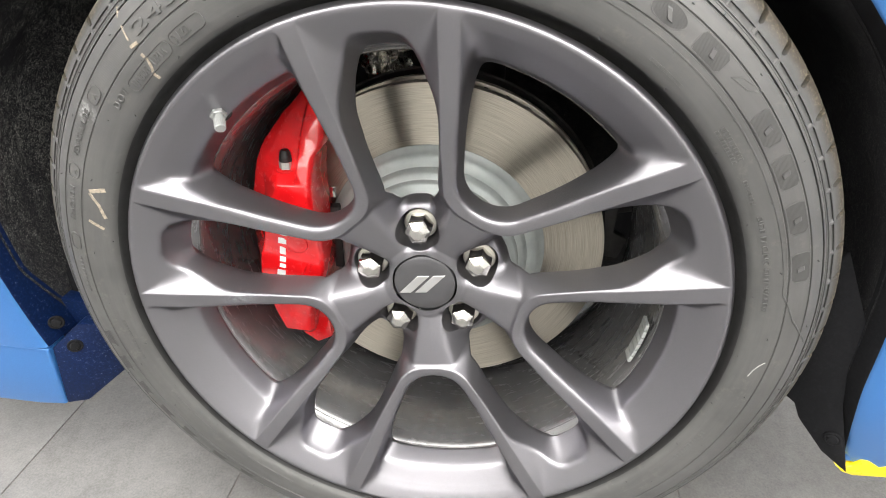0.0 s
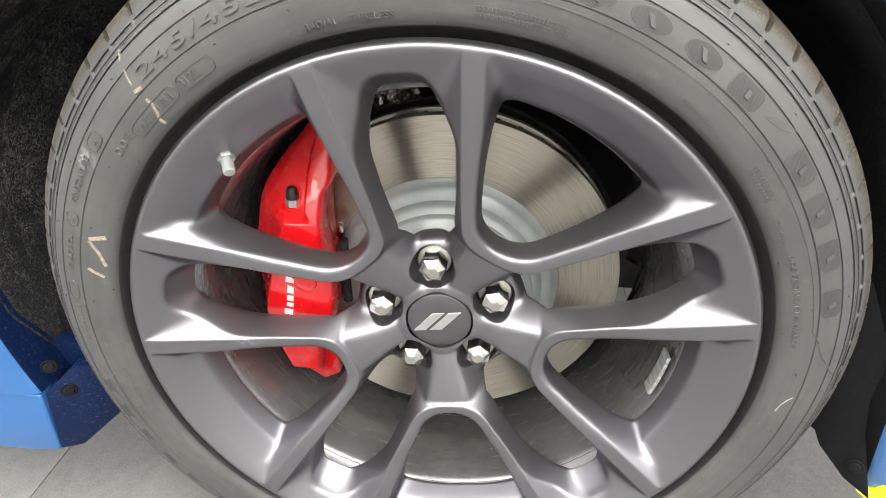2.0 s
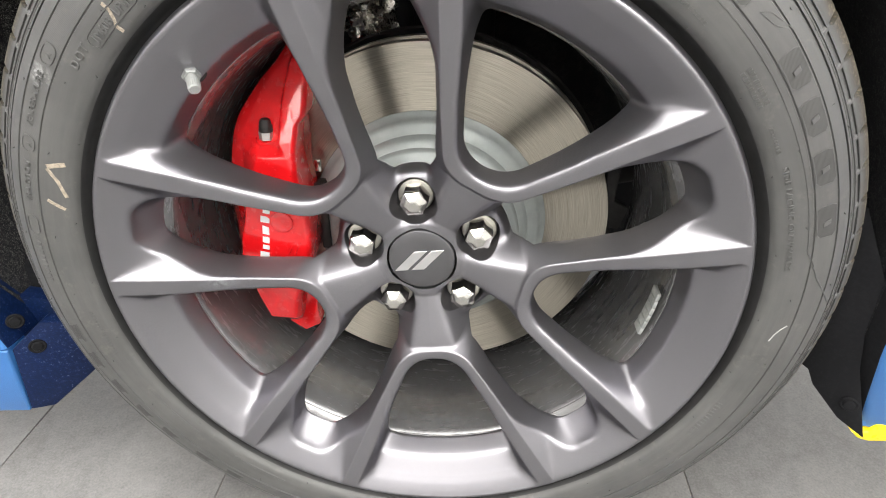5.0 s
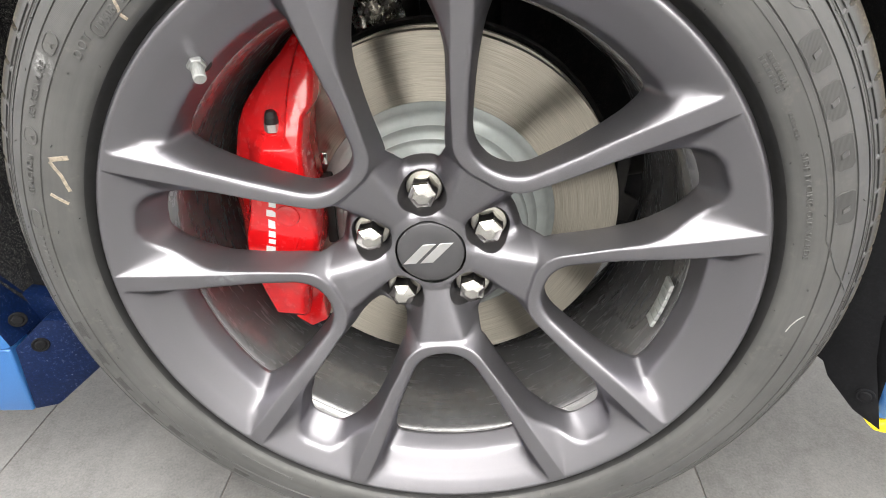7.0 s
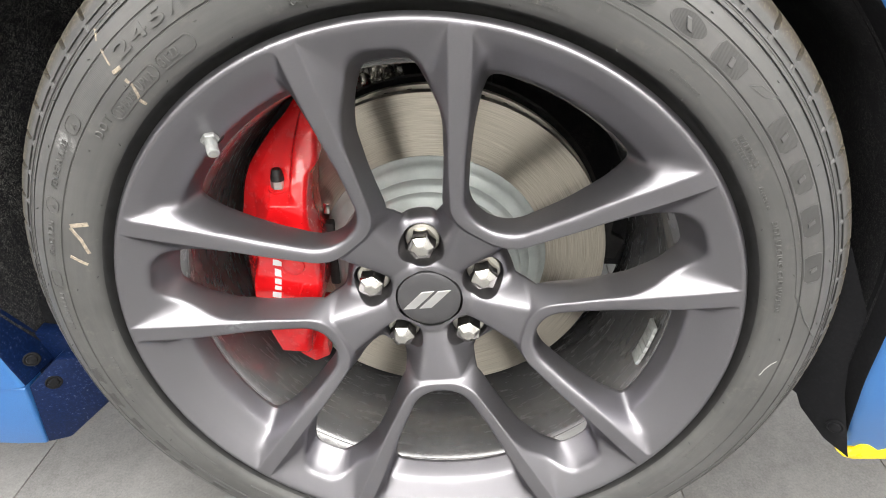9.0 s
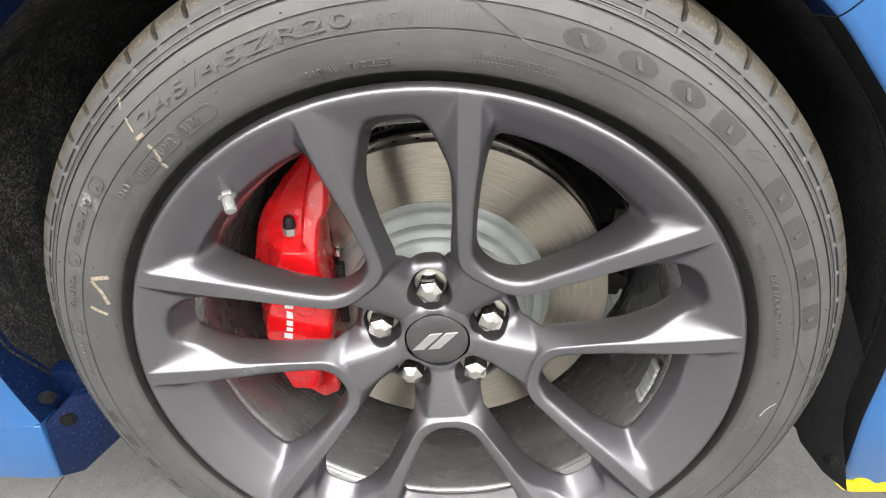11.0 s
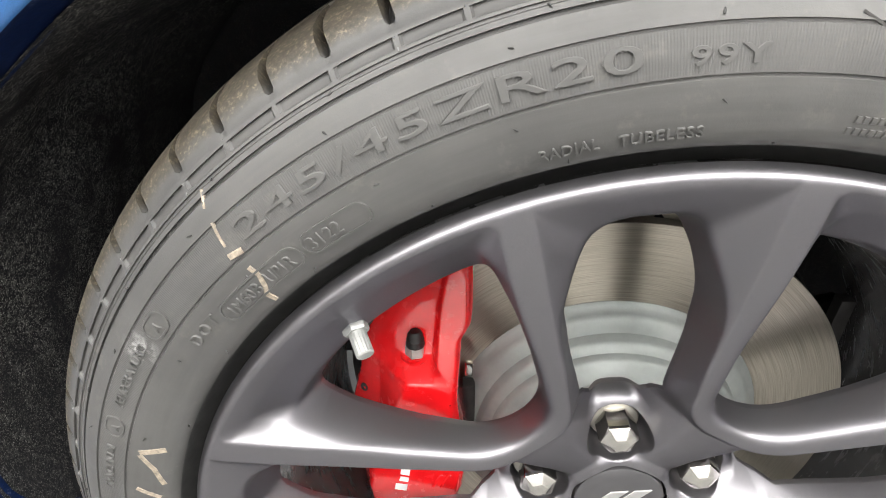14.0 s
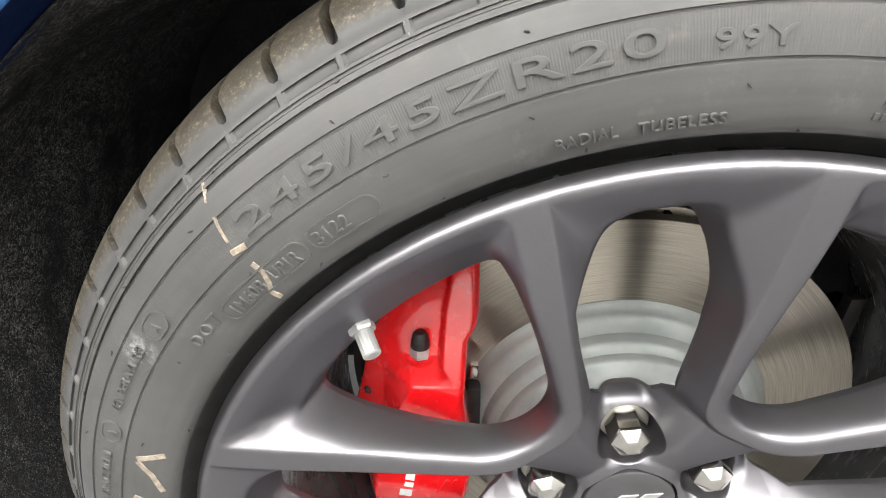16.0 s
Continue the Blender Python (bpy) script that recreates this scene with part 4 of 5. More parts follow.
for dm in (71.9, 64.9, 57.7):
    plain_shape(ellipse(0.3172, 0.0066, dm, 2.55))
    field(ellipse(0.3172, 0.0066, dm, 2.55))
    slot([(0.3136, dm - 0.10), (0.3136, dm - 0.75), (0.3208, dm + 0.10), (0.3208, dm + 0.75)])
for dm in (50.6, 38.1, 31.3, 24.1, 16.1):
    block = [(0.3100, dm + 2.3), (0.3130, dm + 2.6), (0.3210, dm + 2.6), (0.3240, dm + 2.3), (0.3240, dm - 1.6), (0.3215, dm - 2.2), (0.3125, dm - 2.2), (0.3100, dm - 1.6)]
    plain_shape(block)
    field(block)
    slot([(0.3140, dm + 0.20), (0.3140, dm - 0.45), (0.3202, dm - 0.20), (0.3202, dm + 0.45)])
plain_shape([(0.3160, 46.8), (0.3215, 45.6), (0.3262, 42.6), (0.3230, 43.2), (0.3190, 44.2)])
for dm in (190.5, 196.5, 203.0, 209.5, 216.0, 224.0, 231.0):
    block = [(0.3150, dm - 1.9), (0.3255, dm - 1.9), (0.3255, dm + 1.9), (0.3150, dm + 1.9)]
    plain_shape(block)
    field(block)

# cream paint marks and a pale scuff
side_strip([(0.2888, 157.3), (0.3018, 158.6)], 0.0052, 0.0002, "paint_mark", M_MARK, "cream paint stroke on the tyre")
side_strip([(0.3018, 158.9), (0.2934, 160.7), (0.2873, 163.2)], 0.0040, 0.0002, "paint_mark", M_MARK, "cream paint stroke on the tyre")
side_strip([(0.3019, 164.4), (0.2888, 165.5)], 0.0040, 0.0002, "paint_mark", M_MARK, "cream paint stroke on the tyre")
side_strip([(0.3118, 131.8), (0.3104, 130.4)], 0.0034, 0.0008, "paint_mark", M_MARK, "cream paint stroke on the tyre")
side_strip([(0.3036, 131.3), (0.2980, 131.2), (0.2931, 131.7), (0.2890, 132.4), (0.2843, 132.3)], 0.0032, 0.0006, "paint_mark", M_MARK, "cream paint stroke on the tyre")
side_strip([(0.3388, 130.3), (0.3325, 130.8)], 0.0020, 0.0002, "paint_mark", M_MARK, "thin cream paint streak on the tyre")
side_strip([(0.3267, 130.9), (0.3210, 131.2), (0.3160, 131.4)], 0.0018, 0.0004, "paint_mark", M_MARK, "thin cream paint streak on the tyre")
side_strip([(0.3050, -1.3), (0.3010, -2.1), (0.2980, -3.2), (0.2962, -4.6)], 0.0013, 0.0003, "scuff_mark", M_CHALK, "pale curved scuff on the tyre")


# short pale raised ticks beside the tread slits
rng = random.Random(21)
for k in range(-3, 20):
    if rng.random() < 0.25:
        continue
    d = 113.0 + k * 360 / 78 + rng.uniform(-0.05, 0.05)
    top = 0.3465 + rng.uniform(-0.001, 0.001)
    side_strip([(top - rng.uniform(0.003, 0.005), d), (top, d + 0.05)], rng.uniform(0.0006, 0.0012), 0.0009, "flash_mark", M_TICK, "short pale raised tick beside a tread slit")


def moulding_hairs():
    rng = random.Random(7)
    bm = bmesh.new()
    spots = []
    for d0, r in ((0, 0.2835), (3, 0.3015), (5, 0.3300), (1, 0.3375)):
        for k in range(28):
            spots.append((r + rng.uniform(-0.0015, 0.0015), d0 + k * 360 / 28 + rng.uniform(-1.5, 1.5)))
    for r, d in spots:
        p = on_side(r, d, 0)
        way = Vector((rng.uniform(-1, 1), -0.5, rng.uniform(-1, 1))).normalized()
        m = axis_frame(p, way)
        hair = spin_bm([(0.0005, -0.0005), (0.0004, rng.uniform(0.0006, 0.0018)), (0, 0.002)], 5, m)
        me = bpy.data.meshes.new("hair")
        hair.to_mesh(me)
        hair.free()
        bm.from_mesh(me)
        bpy.data.meshes.remove(me)
    ob = part("moulding_hairs", bm, M_RUBBER_DARK, wheel, "short rubber moulding hairs")
    tagged(ob, kind="stuff")


moulding_hairs()

# -- brake disc --
disc = empty("brake_disc", HUB + Vector((0, 0.19, 0)), car, "ventilated steel brake disc with a grey coated hat")
part("friction_ring", lathe_bm([(0.1185, 0.1806), (0.1192, 0.1800), (0.1806, 0.1800), (0.1810, 0.1804), (0.1810, 0.1900), (0.1795, 0.1905), (0.160, 0.1905)], 220), M_STEEL, disc, "worn brushed steel friction ring")
part("rear_ring", lathe_bm([(0.160, 0.2035), (0.1795, 0.2035), (0.1810, 0.204), (0.1810, 0.2120), (0.12, 0.2125)], 160), M_STEEL, disc)
for k in range(48):
    d = 7.5 * k
    m = Matrix.Translation(polar(0.168, d, 0.197)) @ pose(0, 0, 0, 0, -d, 0)
    part("vane", box_bm((0.020, 0.0134, 0.004), m), M_DARKSTEEL, disc)
part("hat", lathe_bm([(0.034, 0.136), (0.070, 0.136), (0.0765, 0.1380), (0.0830, 0.1470), (0.0885, 0.1490), (0.0905, 0.1515), (0.0915, 0.1560), (0.0965, 0.1585), (0.0985, 0.1615), (0.1005, 0.1670), (0.1090, 0.1695), (0.1125, 0.1735), (0.1140, 0.1765), (0.1165, 0.1780), (0.1188, 0.1800), (0.1190, 0.2)], 160), M_HAT, disc, "matt grey coated disc hat with stepped rings")

# -- brake caliper --
caliper = empty("brake_caliper", (-0.145, 0.17, 0.38), car, "gloss red four-piston brake caliper with white print")
# height; left side (x, depth); bevel (x, depth); panel's edge (x, depth); foot and crest of the rail (x, depth); inner side x
STATIONS = [(0.234, -0.157, 0.174, -0.152, 0.164, -0.150, 0.162, -0.143, 0.162, -0.141, 0.162, -0.137),
            (0.243, -0.165, 0.164, -0.160, 0.148, -0.156, 0.143, -0.142, 0.142, -0.140, 0.142, -0.136),
            (0.256, -0.171, 0.156, -0.167, 0.135, -0.164, 0.1295, -0.140, 0.129, -0.137, 0.129, -0.1325),
            (0.285, -0.177, 0.152, -0.1725, 0.130, -0.170, 0.1245, -0.136, 0.1240, -0.133, 0.124, -0.1275),
            (0.312, -0.184, 0.151, -0.178, 0.129, -0.175, 0.1220, -0.132, 0.1215, -0.128, 0.1215, -0.117),
            (0.338, -0.1885, 0.150, -0.181, 0.128, -0.1775, 0.1208, -0.130, 0.1205, -0.124, 0.1205, -0.110),
            (0.357, -0.1900, 0.150, -0.178, 0.127, -0.174, 0.1203, -0.130, 0.1200, -0.122, 0.120, -0.1085),
            (0.379, -0.1905, 0.149, -0.172, 0.128, -0.167, 0.1198, -0.130, 0.1195, -0.121, 0.1195, -0.108),
            (0.406, -0.1890, 0.148, -0.169, 0.134, -0.162, 0.1195, -0.130, 0.1192, -0.120, 0.1192, -0.112),
            (0.425, -0.1835, 0.148, -0.167, 0.138, -0.1535, 0.1195, -0.130, 0.1190, -0.119, 0.119, -0.1135),
            (0.4415, -0.1805, 0.150, -0.167, 0.141, -0.1460, 0.1192, -0.130, 0.1190, -0.1185, 0.119, -0.1130),
            (0.4525, -0.1780, 0.152, -0.166, 0.145, -0.1500, 0.1395, -0.1302, 0.1380, -0.1270, 0.1240, -0.1120),
            (0.4660, -0.1730, 0.156, -0.160, 0.148, -0.1460, 0.1440, -0.1290, 0.1425, -0.1265, 0.1325, -0.1110),
            (0.4740, -0.1680, 0.158, -0.156, 0.150, -0.1430, 0.1465, -0.1280, 0.1455, -0.1260, 0.1380, -0.1050),
            (0.4820, -0.1620, 0.160, -0.152, 0.153, -0.1400, 0.1495, -0.1275, 0.1485, -0.1255, 0.1425, -0.1040),
            (0.4980, -0.1500, 0.166, -0.142, 0.160, -0.1330, 0.1575, -0.1245, 0.1560, -0.1225, 0.1500, -0.1040),
            (0.5120, -0.1365, 0.172, -0.130, 0.168, -0.1250, 0.1655, -0.1215, 0.1645, -0.1195, 0.1580, -0.1040),
            (0.5260, -0.1270, 0.182, -0.122, 0.177, -0.1190, 0.1750, -0.1170, 0.1740, -0.1155, 0.1700, -0.1045)]


def build_caliper():
    bm = bmesh.new()
    rows = []
    for z, xo, ys, bx, by, px, py, fx, fy, cx, cy, xi in STATIONS:
        sec = [(xo + 0.006, 0.245), (xo, 0.225), (xo, ys), (bx, by), (px, py), (fx, fy), (cx, cy), (xi - 0.0035, cy + 0.0005), (xi, cy + 0.005), (xi + 0.001, cy + 0.02), (xi, 0.1765), (xi - 0.012, 0.1775)]
        rows.append([bm.verts.new((x, min(y, 0.1765) if 7 < k < 10 else y, z)) for k, (x, y) in enumerate(sec)])
    for a, b in zip(rows, rows[1:]):
        for k in range(len(a) - 1):
            bm.faces.new((a[k], a[k + 1], b[k + 1], b[k]))
    bm.faces.new(rows[0][::-1])
    bm.faces.new(rows[-1])
    bmesh.ops.remove_doubles(bm, verts=bm.verts, dist=0.0003)
    bmesh.ops.recalc_face_normals(bm, faces=bm.faces)
    sharp = [e for e in bm.edges if e.is_manifold and e.calc_face_angle(0) > 0.24]
    bmesh.ops.bevel(bm, geom=sharp, offset=0.0016, segments=3, affect="EDGES", profile=0.5)
    return part("caliper_body", bm, M_RED, caliper, "gloss red cast body", True, 50)


build_caliper()
# foot of the casting towards the disc
part("lower_foot", prism_bm([(-0.152, 0.238), (-0.1350, 0.2255), (-0.1165, 0.236), (-0.118, 0.262), (-0.113, 0.30), (-0.142, 0.30)], 0.04, Matrix.Translation((0, 0.146, 0)), 0.0025), M_RED, caliper)
part("piston_boss", spin_bm([(0, 0.0), (0.011, 0.0), (0.0105, 0.002), (0.009, 0.0030), (0, 0.0030)], 32, axis_frame((-0.1325, 0.1200, 0.3775), (0, -1, 0))), M_RED, caliper)
part("side_boss", spin_bm([(0, -0.01), (0.0115, -0.01), (0.0105, 0.0), (0.0085, 0.0025), (0, 0.003)], 28, axis_frame((-0.1765, 0.1480, 0.4170), (-0.35, -0.93, 0.1))), M_RED, caliper)
# white print, as plain bars, turned a quarter
for k, (w, h) in enumerate(((0.0062, 0.0088), (0.0045, 0.0066), (0.0060, 0.0066), (0.0088, 0.0066), (0.0062, 0.0088), (0.0060, 0.0066))):
    z = 0.3355 + (0, 0.0098, 0.0172, 0.0268, 0.0396, 0.0494)[k]
    x = -0.1512 + 0.165 * (z - 0.3355)
    part("print_bar", prism_bm([(x - h, z + 0.0013), (x, z), (x + 0.0013, z + 1.15 * w), (x + 0.0013 - h, z + 1.15 * w + 0.0013)], 0.0008, Matrix.Translation((0, 0.1194 + (0.0010, 0.0008, 0.0006, 0.0004, 0.0002, 0.0)[k], 0)), 0.0002, 1), M_WHITE, caliper, "white printed bar")
for k in range(2):
    part("relief_mark", prism_bm([(-0.1325 + 0.006 * k, 0.341), (-0.1300 + 0.006 * k, 0.341), (-0.1235 + 0.006 * k, 0.355), (-0.1260 + 0.006 * k, 0.355)], 0.0016, Matrix.Translation((0, 0.1194, 0)), 0.0004, 1), M_RED, caliper)
bleed = axis_frame((-0.1420, 0.1400, 0.4545), (0.02, 0.02, 1.0)) @ Matrix.Diagonal((1.18, 1.18, 0.80, 1))
part("bleed_screw", spin_bm([(0, -0.004), (0.0058, -0.004), (0.0058, 0.0048), (0.0045, 0.0056), (0, 0.0056)], 6, bleed), M_WEIGHT, caliper, "steel bleed screw")
part("bleed_cap", spin_bm([(0, 0.005), (0.0052, 0.005), (0.0055, 0.0075), (0.0049, 0.0095), (0.0051, 0.0115), (0.0044, 0.0135), (0.0045, 0.0155), (0.0037, 0.018), (0.003, 0.0192), (0, 0.0192)], 28, bleed), M_BLACK, caliper, "black ribbed rubber cap")
part("bleed_seat", spin_bm([(0, 0.0006), (0.0076, 0.0006), (0.0080, -0.0006), (0.0088, -0.0006), (0.0094, 0.0010), (0.0102, 0.0009), (0.0106, -0.006)], 32, axis_frame((-0.1420, 0.1405, 0.4515), (0.02, -0.22, 1.0))), M_RED, caliper)
part("pin_bolt", spin_bm([(0, -0.004), (0.0036, -0.004), (0.0036, 0.002), (0.0026, 0.003), (0.0014, 0.003), (0.0012, 0.0012), (0, 0.001)], 16, axis_frame((-0.1790, 0.1462, 0.4155), (-0.35, -0.93, 0.1))), M_DARKSTEEL, caliper, "dark pin bolt")
part("brake_pad", box_bm((0.010, 0.012, 0.076), Matrix.Translation((-0.106, 0.171, 0.360)), 0.002), M_DARKSTEEL, caliper, "dark brake pad")
part("pad_clip", box_bm((0.006, 0.005, 0.012), Matrix.Translation((-0.1060, 0.1660, 0.416)), 0.001), M_CHROME, caliper)

# -- hub carrier, shield and strut behind the disc --
carrier = empty("hub_carrier", (0, 0.3, 0.35), car, "dark cast hub carrier with a strut behind the disc")
part("dust_shield", lathe_bm([(0.05, 0.232), (0.172, 0.232), (0.184, 0.222), (0.186, 0.224), (0.174, 0.2345), (0.05, 0.2345)], 96), M_DARKSTEEL, carrier)
arc = [radians(d) for d in range(155, 236, 5)]
part("splash_plate", prism_bm([(0.2125 * math.cos(a), HUB.z + 0.2125 * math.sin(a)) for a in arc] + [(0.178 * math.cos(a), HUB.z + 0.178 * math.sin(a)) for a in arc[::-1]], 0.003, Matrix.Translation((0, 0.245, 0))), M_DARKSTEEL, carrier)
part("knuckle", tube_bm([(-0.02, 0.27, 0.38), (-0.05, 0.30, 0.50), (-0.06, 0.33, 0.62)], 0.026, 14), M_DARKSTEEL, carrier)
part("strut", tube_bm([(0.03, 0.36, 0.42), (0.03, 0.37, 0.80)], 0.03, 20), M_BLACK, carrier)
part("link", tube_bm([(0.10, 0.30, 0.34), (0.26, 0.33, 0.36)], 0.016, 12), M_DARKSTEEL, carrier)
part("bracket", prism_bm([(0.168, 0.330), (0.205, 0.326), (0.212, 0.352), (0.196, 0.360), (0.198, 0.44), (0.186, 0.44), (0.182, 0.366), (0.166, 0.352)], 0.012, Matrix.Translation((0, 0.225, 0)), 0.002), M_DARKSTEEL, carrier)
part("brake_hose", tube_bm([(-0.19, 0.26, 0.40), (-0.20, 0.28, 0.47), (-0.17, 0.31, 0.54), (-0.13, 0.34, 0.64)], 0.006, 10), M_BLACK, carrier)


def foil_wrap():
    rng = random.Random(3)
    bm = bmesh.new()
    n, m = 31, 22
    rows = []
    for i in range(m):
        z = 0.505 + 0.075 * i / (m - 1)
        row = []
        for k in range(n):
            a = math.pi * 1.15 * k / (n - 1) + math.pi * 0.92
            rad = 0.024 + 0.012 * noise.noise(Vector((k * 0.42, i * 0.42, 3.0))) + rng.uniform(-0.0012, 0.0012)
            row.append(bm.verts.new((-0.062 + rad * math.cos(a) - 0.12 * (z - 0.54), 0.252 + rad * math.sin(a), z + 0.004 * noise.noise(Vector((k * 0.5, i * 0.5, 9.0))))))
        rows.append(row)
    for a, b in zip(rows, rows[1:]):
        for k in range(n - 1):
            bm.faces.new((a[k], a[k + 1], b[k + 1], b[k]))
    return part("heat_wrap", bm, M_FOIL, carrier, "crumpled silver heat wrap", True, 28)


foil_wrap()

# -- body round the wheel --
ARCH = [(-0.4525, 0.217, 0.098), (-0.463, 0.255, 0.098), (-0.472, 0.315, 0.096), (-0.474, 0.38, 0.092), (-0.462, 0.45, 0.086), (-0.435, 0.525, 0.08), (-0.392, 0.590, 0.075), (-0.314, 0.652, 0.07), (-0.253, 0.692, 0.068), (-0.16, 0.732, 0.066),
        (-0.05, 0.752, 0.065), (0.06, 0.750, 0.065), (0.16, 0.722, 0.066), (0.243, 0.676, 0.07), (0.291, 0.633, 0.07), (0.345, 0.570, 0.07), (0.380, 0.490, 0.068), (0.398, 0.420, 0.066), (0.404, 0.360, 0.066), (0.408, 0.306, 0.067), (0.415, 0.268, 0.070), (0.427, 0.225, 0.078), (0.4365, 0.195, 0.084)]


def smooth_path(points, per=6):
    pts = [Vector(p) for p in points]
    out = []
    for i in range(len(pts) - 1):
        p0, p1, p2, p3 = pts[max(i - 1, 0)], pts[i], pts[i + 1], pts[min(i + 2, len(pts) - 1)]
        for k in range(per):
            t = k / per
            out.append(0.5 * ((2 * p1) + (-p0 + p2) * t + (2 * p0 - 5 * p1 + 4 * p2 - p3) * t * t + (-p0 + 3 * p1 - 3 * p2 + p3) * t ** 3))
    out.append(pts[-1])
    return out


def arch_panel(path, name, label, flange):
    """Outer skin beyond the arch edge, a rolled lip and a flange turned inboard."""
    bm = bmesh.new()
    rows = []
    for p in path:
        out = Vector((p.x, 0, max(p.y - 0.36, 0))).normalized()
        base = Vector((p.x, p.z, p.y))
        wide = 0.03 * min(max((-0.40 - p.x) / 0.04, 0), 1) * min(max((0.31 - p.y) / 0.08, 0), 1)
        sec = [base + Vector((0, 0.030 + wide, 0)) - out * 0.004, base + Vector((0, 0.006, 0)) - out * 0.001, base + Vector((0, 0.0015, 0)), base + Vector((0, -0.0005, 0)) + out * 0.002, base + Vector((0, -0.002, 0)) + out * 0.006, base + Vector((0, -0.006, 0)) + out * 0.03, base + Vector((0, -0.002, 0)) + out * 0.08, base + Vector((0, 0.03, 0)) + out * 0.35]
        rows.append([bm.verts.new(v) for v in sec])
    for a, b in zip(rows, rows[1:]):
        for k in range(len(a) - 1):
            f = bm.faces.new((a[k], a[k + 1], b[k + 1], b[k]))
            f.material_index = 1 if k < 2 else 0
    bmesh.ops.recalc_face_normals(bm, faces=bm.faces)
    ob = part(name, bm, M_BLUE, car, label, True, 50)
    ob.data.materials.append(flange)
    return ob


EDGE = smooth_path(ARCH)
CUT = 13 * 6 + 2
# the fender's flange wears the blue with shade in its colour
arch_panel(EDGE[:CUT + 1], "fender", "blue metallic front fender with a rolled arch lip", M_BLUE_SHADE_DUST)
arch_panel([EDGE[CUT].lerp(EDGE[CUT + 1], 0.12)] + EDGE[CUT + 1:], "front_bumper", "blue metallic front bumper corner", M_LINER2)

# sill behind the wheel: outer skin, dusty face towards the wheel with shade in its colour
SILL = [(-0.80, 0.2095), (-0.454, 0.2135), (-0.462, 0.121), (-0.50, 0.117), (-0.80, 0.117)]
part("sill_panel", prism_bm(SILL, 0.03, Matrix.Translation((0, 0.098, 0)), 0.003, 3), M_BLUE, car, "blue metallic sill panel")
part("sill_end", prism_bm([(-0.4535, 0.2105), (-0.461, 0.123), (-0.44, 0.120), (-0.378, 0.170), (-0.372, 0.19), (-0.405, 0.232), (-0.424, 0.238)], 0.02, Matrix(((1, 0, 0, 0), (0.55, 1, 0, 0.3525), (0, 0, 1, 0), (0, 0, 0, 1))), 0.002), M_BLUE_SHADE_DUST, car, "road-dusty blue end of the sill, coloured as shaded")
part("sill_backing", prism_bm([(-0.50, 0.150), (-0.410, 0.150), (-0.402, 0.225), (-0.430, 0.250), (-0.47, 0.255)], 0.02, Matrix.Translation((0, 0.146, 0)), 0.002), M_BLUE_SHADE_DUST, car, "backing added behind the sill seam, blue coloured as shaded")
part("liner_foot", prism_bm([(-0.466, 0.172), (-0.412, 0.172), (-0.404, 0.215), (-0.424, 0.262), (-0.458, 0.285)], 0.33, Matrix.Translation((0, 0.165, 0)), 0.004), M_LINER2, car, "black plastic foot of the arch liner")
for x, z in ((-0.446, 0.242), (-0.432, 0.209)):
    part("push_clip", spin_bm([(0, 0.0), (0.0088, 0), (0.0088, 0.0010), (0.0078, 0.0018), (0.0066, 0.0010), (0.0058, 0.0010), (0.0046, 0.0030), (0, 0.0034)], 24, axis_frame((x, 0.116 if z > 0.23 else 0.1145, z), (0.55, -0.8, 0.1))), M_LINER2, car, "black push clip")


# black liner inside the arch
def liner():
    rng = random.Random(5)
    bm = bmesh.new()
    rows = []
    for p in EDGE:
        out = Vector((p.x, 0, max(p.y - 0.36, 0))).normalized()
        base = Vector((p.x, p.z, p.y))
        row = []
        for k in range(14):
            d = 0.022 + 0.03 * min(max((-0.40 - p.x) / 0.04, 0), 1) * min(max((0.31 - p.y) / 0.08, 0), 1) + 0.0385 * k
            dent = 0.012 * noise.noise(Vector((base.x * 9, d * 9, base.z * 9))) + 0.004 * noise.noise(Vector((base.x * 40, d * 40, base.z * 40)))
            row.append(bm.verts.new(base + Vector((0, d, 0)) - out * (0.004 - 0.004 * min(k, 3) + dent * min(1, k / 2))))
        rows.append(row)
    for a, b in zip(rows, rows[1:]):
        for k in range(13):
            bm.faces.new((a[k], a[k + 1], b[k + 1], b[k]))
    return part("arch_liner", bm, M_LINER, car, "dusty black felt arch liner", True, 80)


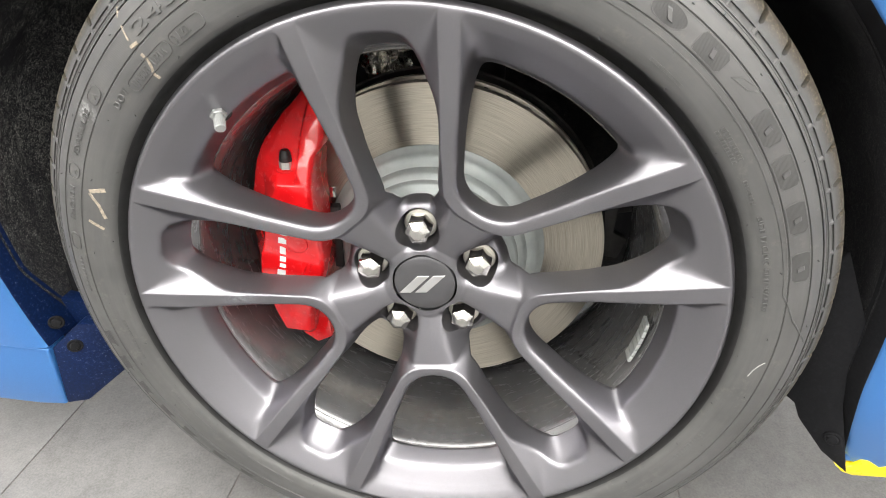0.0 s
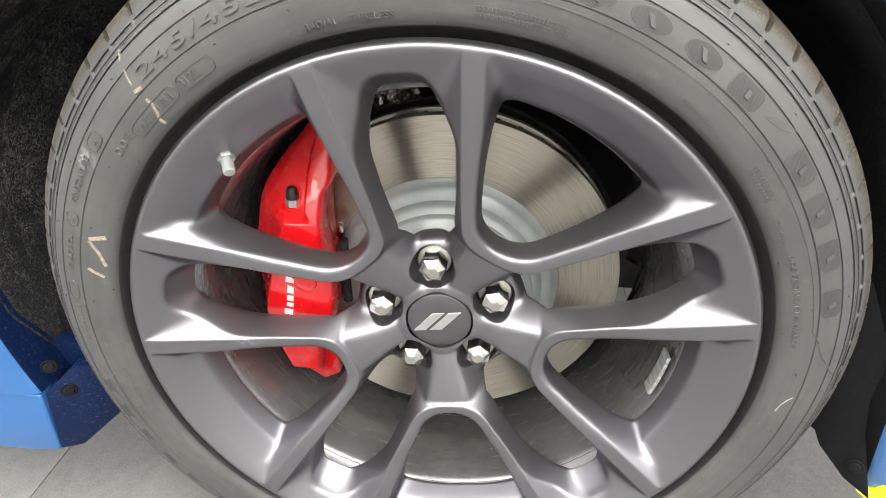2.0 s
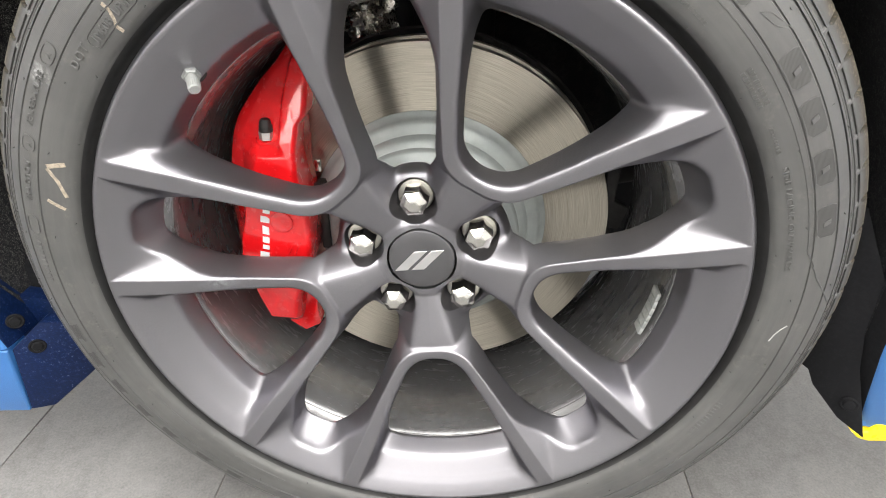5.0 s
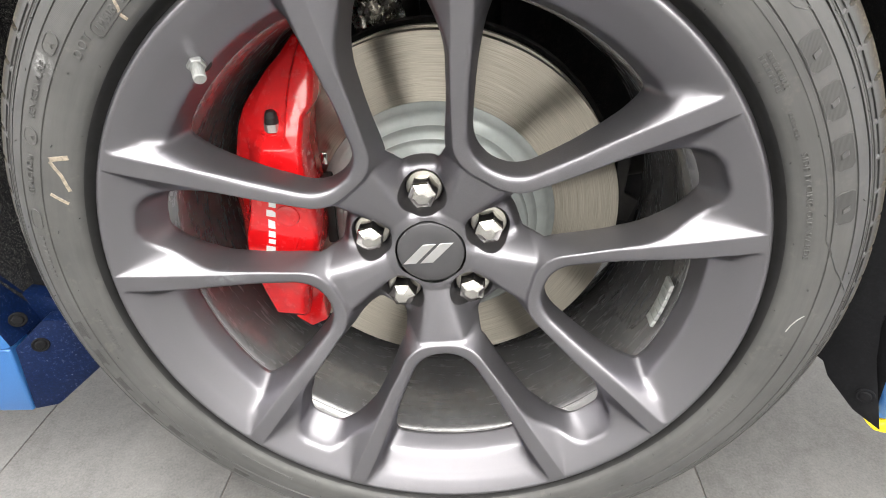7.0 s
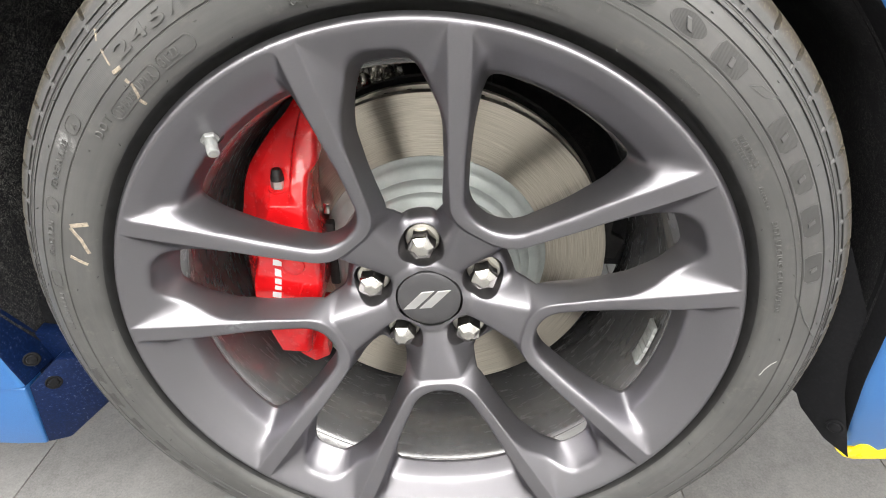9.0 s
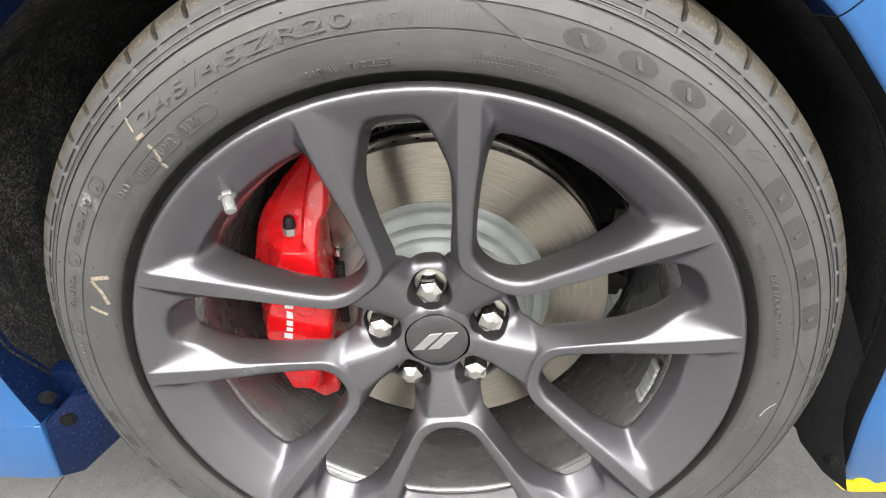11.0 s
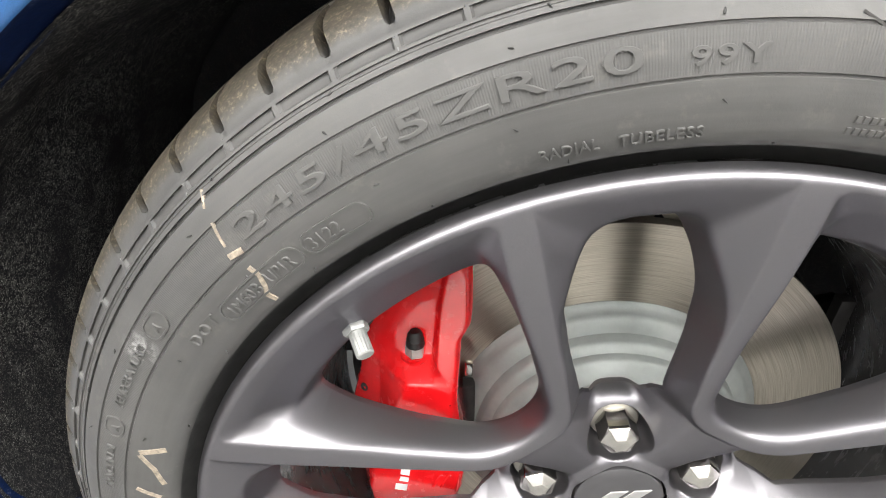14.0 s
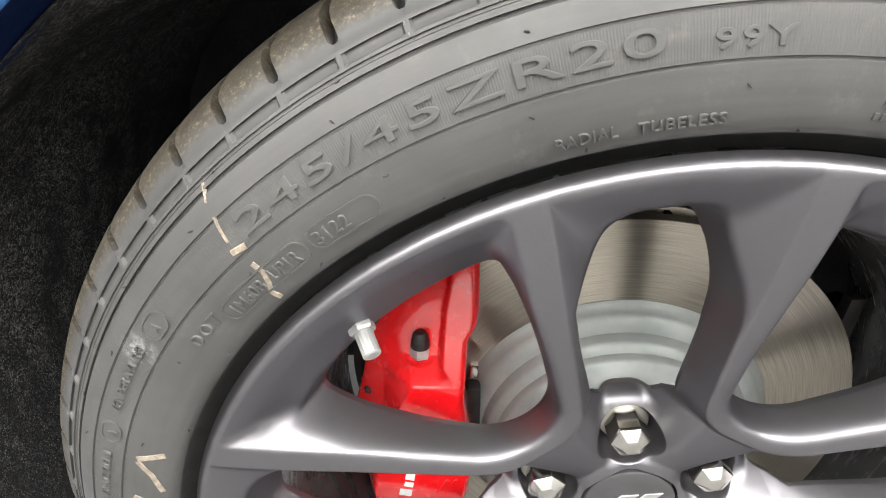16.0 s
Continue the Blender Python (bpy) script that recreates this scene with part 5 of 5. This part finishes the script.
liner()
part("bonnet", prism_bm([(-0.85, 0.96), (0.80, 0.90), (0.80, 0.915), (-0.85, 0.985)], 1.5, Matrix.Translation((0, 0.095, 0)), 0.004), M_BLUE, car, "blue metallic bonnet")
part("inner_panel", box_bm((1.2, 0.02, 0.95), Matrix.Translation((-0.02, 0.56, 0.58))), M_LINER, car)
part("liner_flap", prism_bm([(0.350, 0.275), (0.368, 0.250), (0.382, 0.2435), (0.389, 0.228), (0.412, 0.203), (0.4325, 0.193), (0.424, 0.222), (0.411, 0.266), (0.404, 0.305), (0.401, 0.36), (0.375, 0.42), (0.355, 0.36)], 0.004, Matrix(((1, 0, 0, 0), (-0.75, 1, 0, 0.392), (0, 0, 1, 0), (0, 0, 0, 1))), 0.0012), M_LINER2, car, "black plastic liner edge")
part("push_clip", spin_bm([(0, 0.0), (0.0080, 0), (0.0080, 0.0010), (0.0070, 0.0018), (0.0060, 0.0010), (0.0052, 0.0010), (0.0042, 0.0028), (0, 0.0030)], 24, axis_frame((0.4135, 0.0800, 0.226), (-0.5, -0.85, 0))), M_LINER2, car, "black push clip")

# bumper foot and yellow lip guard
part("bumper_foot", prism_bm([(0.4345, 0.1935), (0.80, 0.222), (0.80, 0.24), (0.4330, 0.205)], 0.05, Matrix.Translation((0, 0.0815, 0)), 0.003, 3), M_BLUE, car)
part("lip_guard", prism_bm([(0.427, 0.1905), (0.436, 0.182), (0.447, 0.1785), (0.80, 0.203), (0.80, 0.229), (0.457, 0.206), (0.447, 0.202), (0.443, 0.191)], 0.06, Matrix.Translation((0, 0.078, 0)), 0.002, 2), M_YELLOW, car, "bright yellow lip guard under the bumper")

# -- floor tiles, 0.3 by 0.6 m --
proto = bpy.data.meshes.new("tile")
tb = box_bm((0.2984, 0.5984, 0.012), Matrix(), 0.0006, 1)
tb.to_mesh(proto)
tb.free()
proto.materials.append(M_TILE)
for i in range(-6, 7):
    for j in range(-4, 5):
        tile = new("tile", proto)
        tile.location = (-0.114 + 0.3 * i, 0.21 + 0.6 * j, FLOOR - 0.006)
        under(tile, floor)
for box in ((8, 2.0, (0, -3.0)), (8, 1.2, (0, 3.4)), (2.0, 4.8, (-3.0, 0.4)), (2.164, 4.8, (2.918, 0.4))):
    part("tile_field", box_bm((box[0], box[1], 0.004), Matrix.Translation((*box[2], FLOOR - 0.0027))), M_TILE, floor)
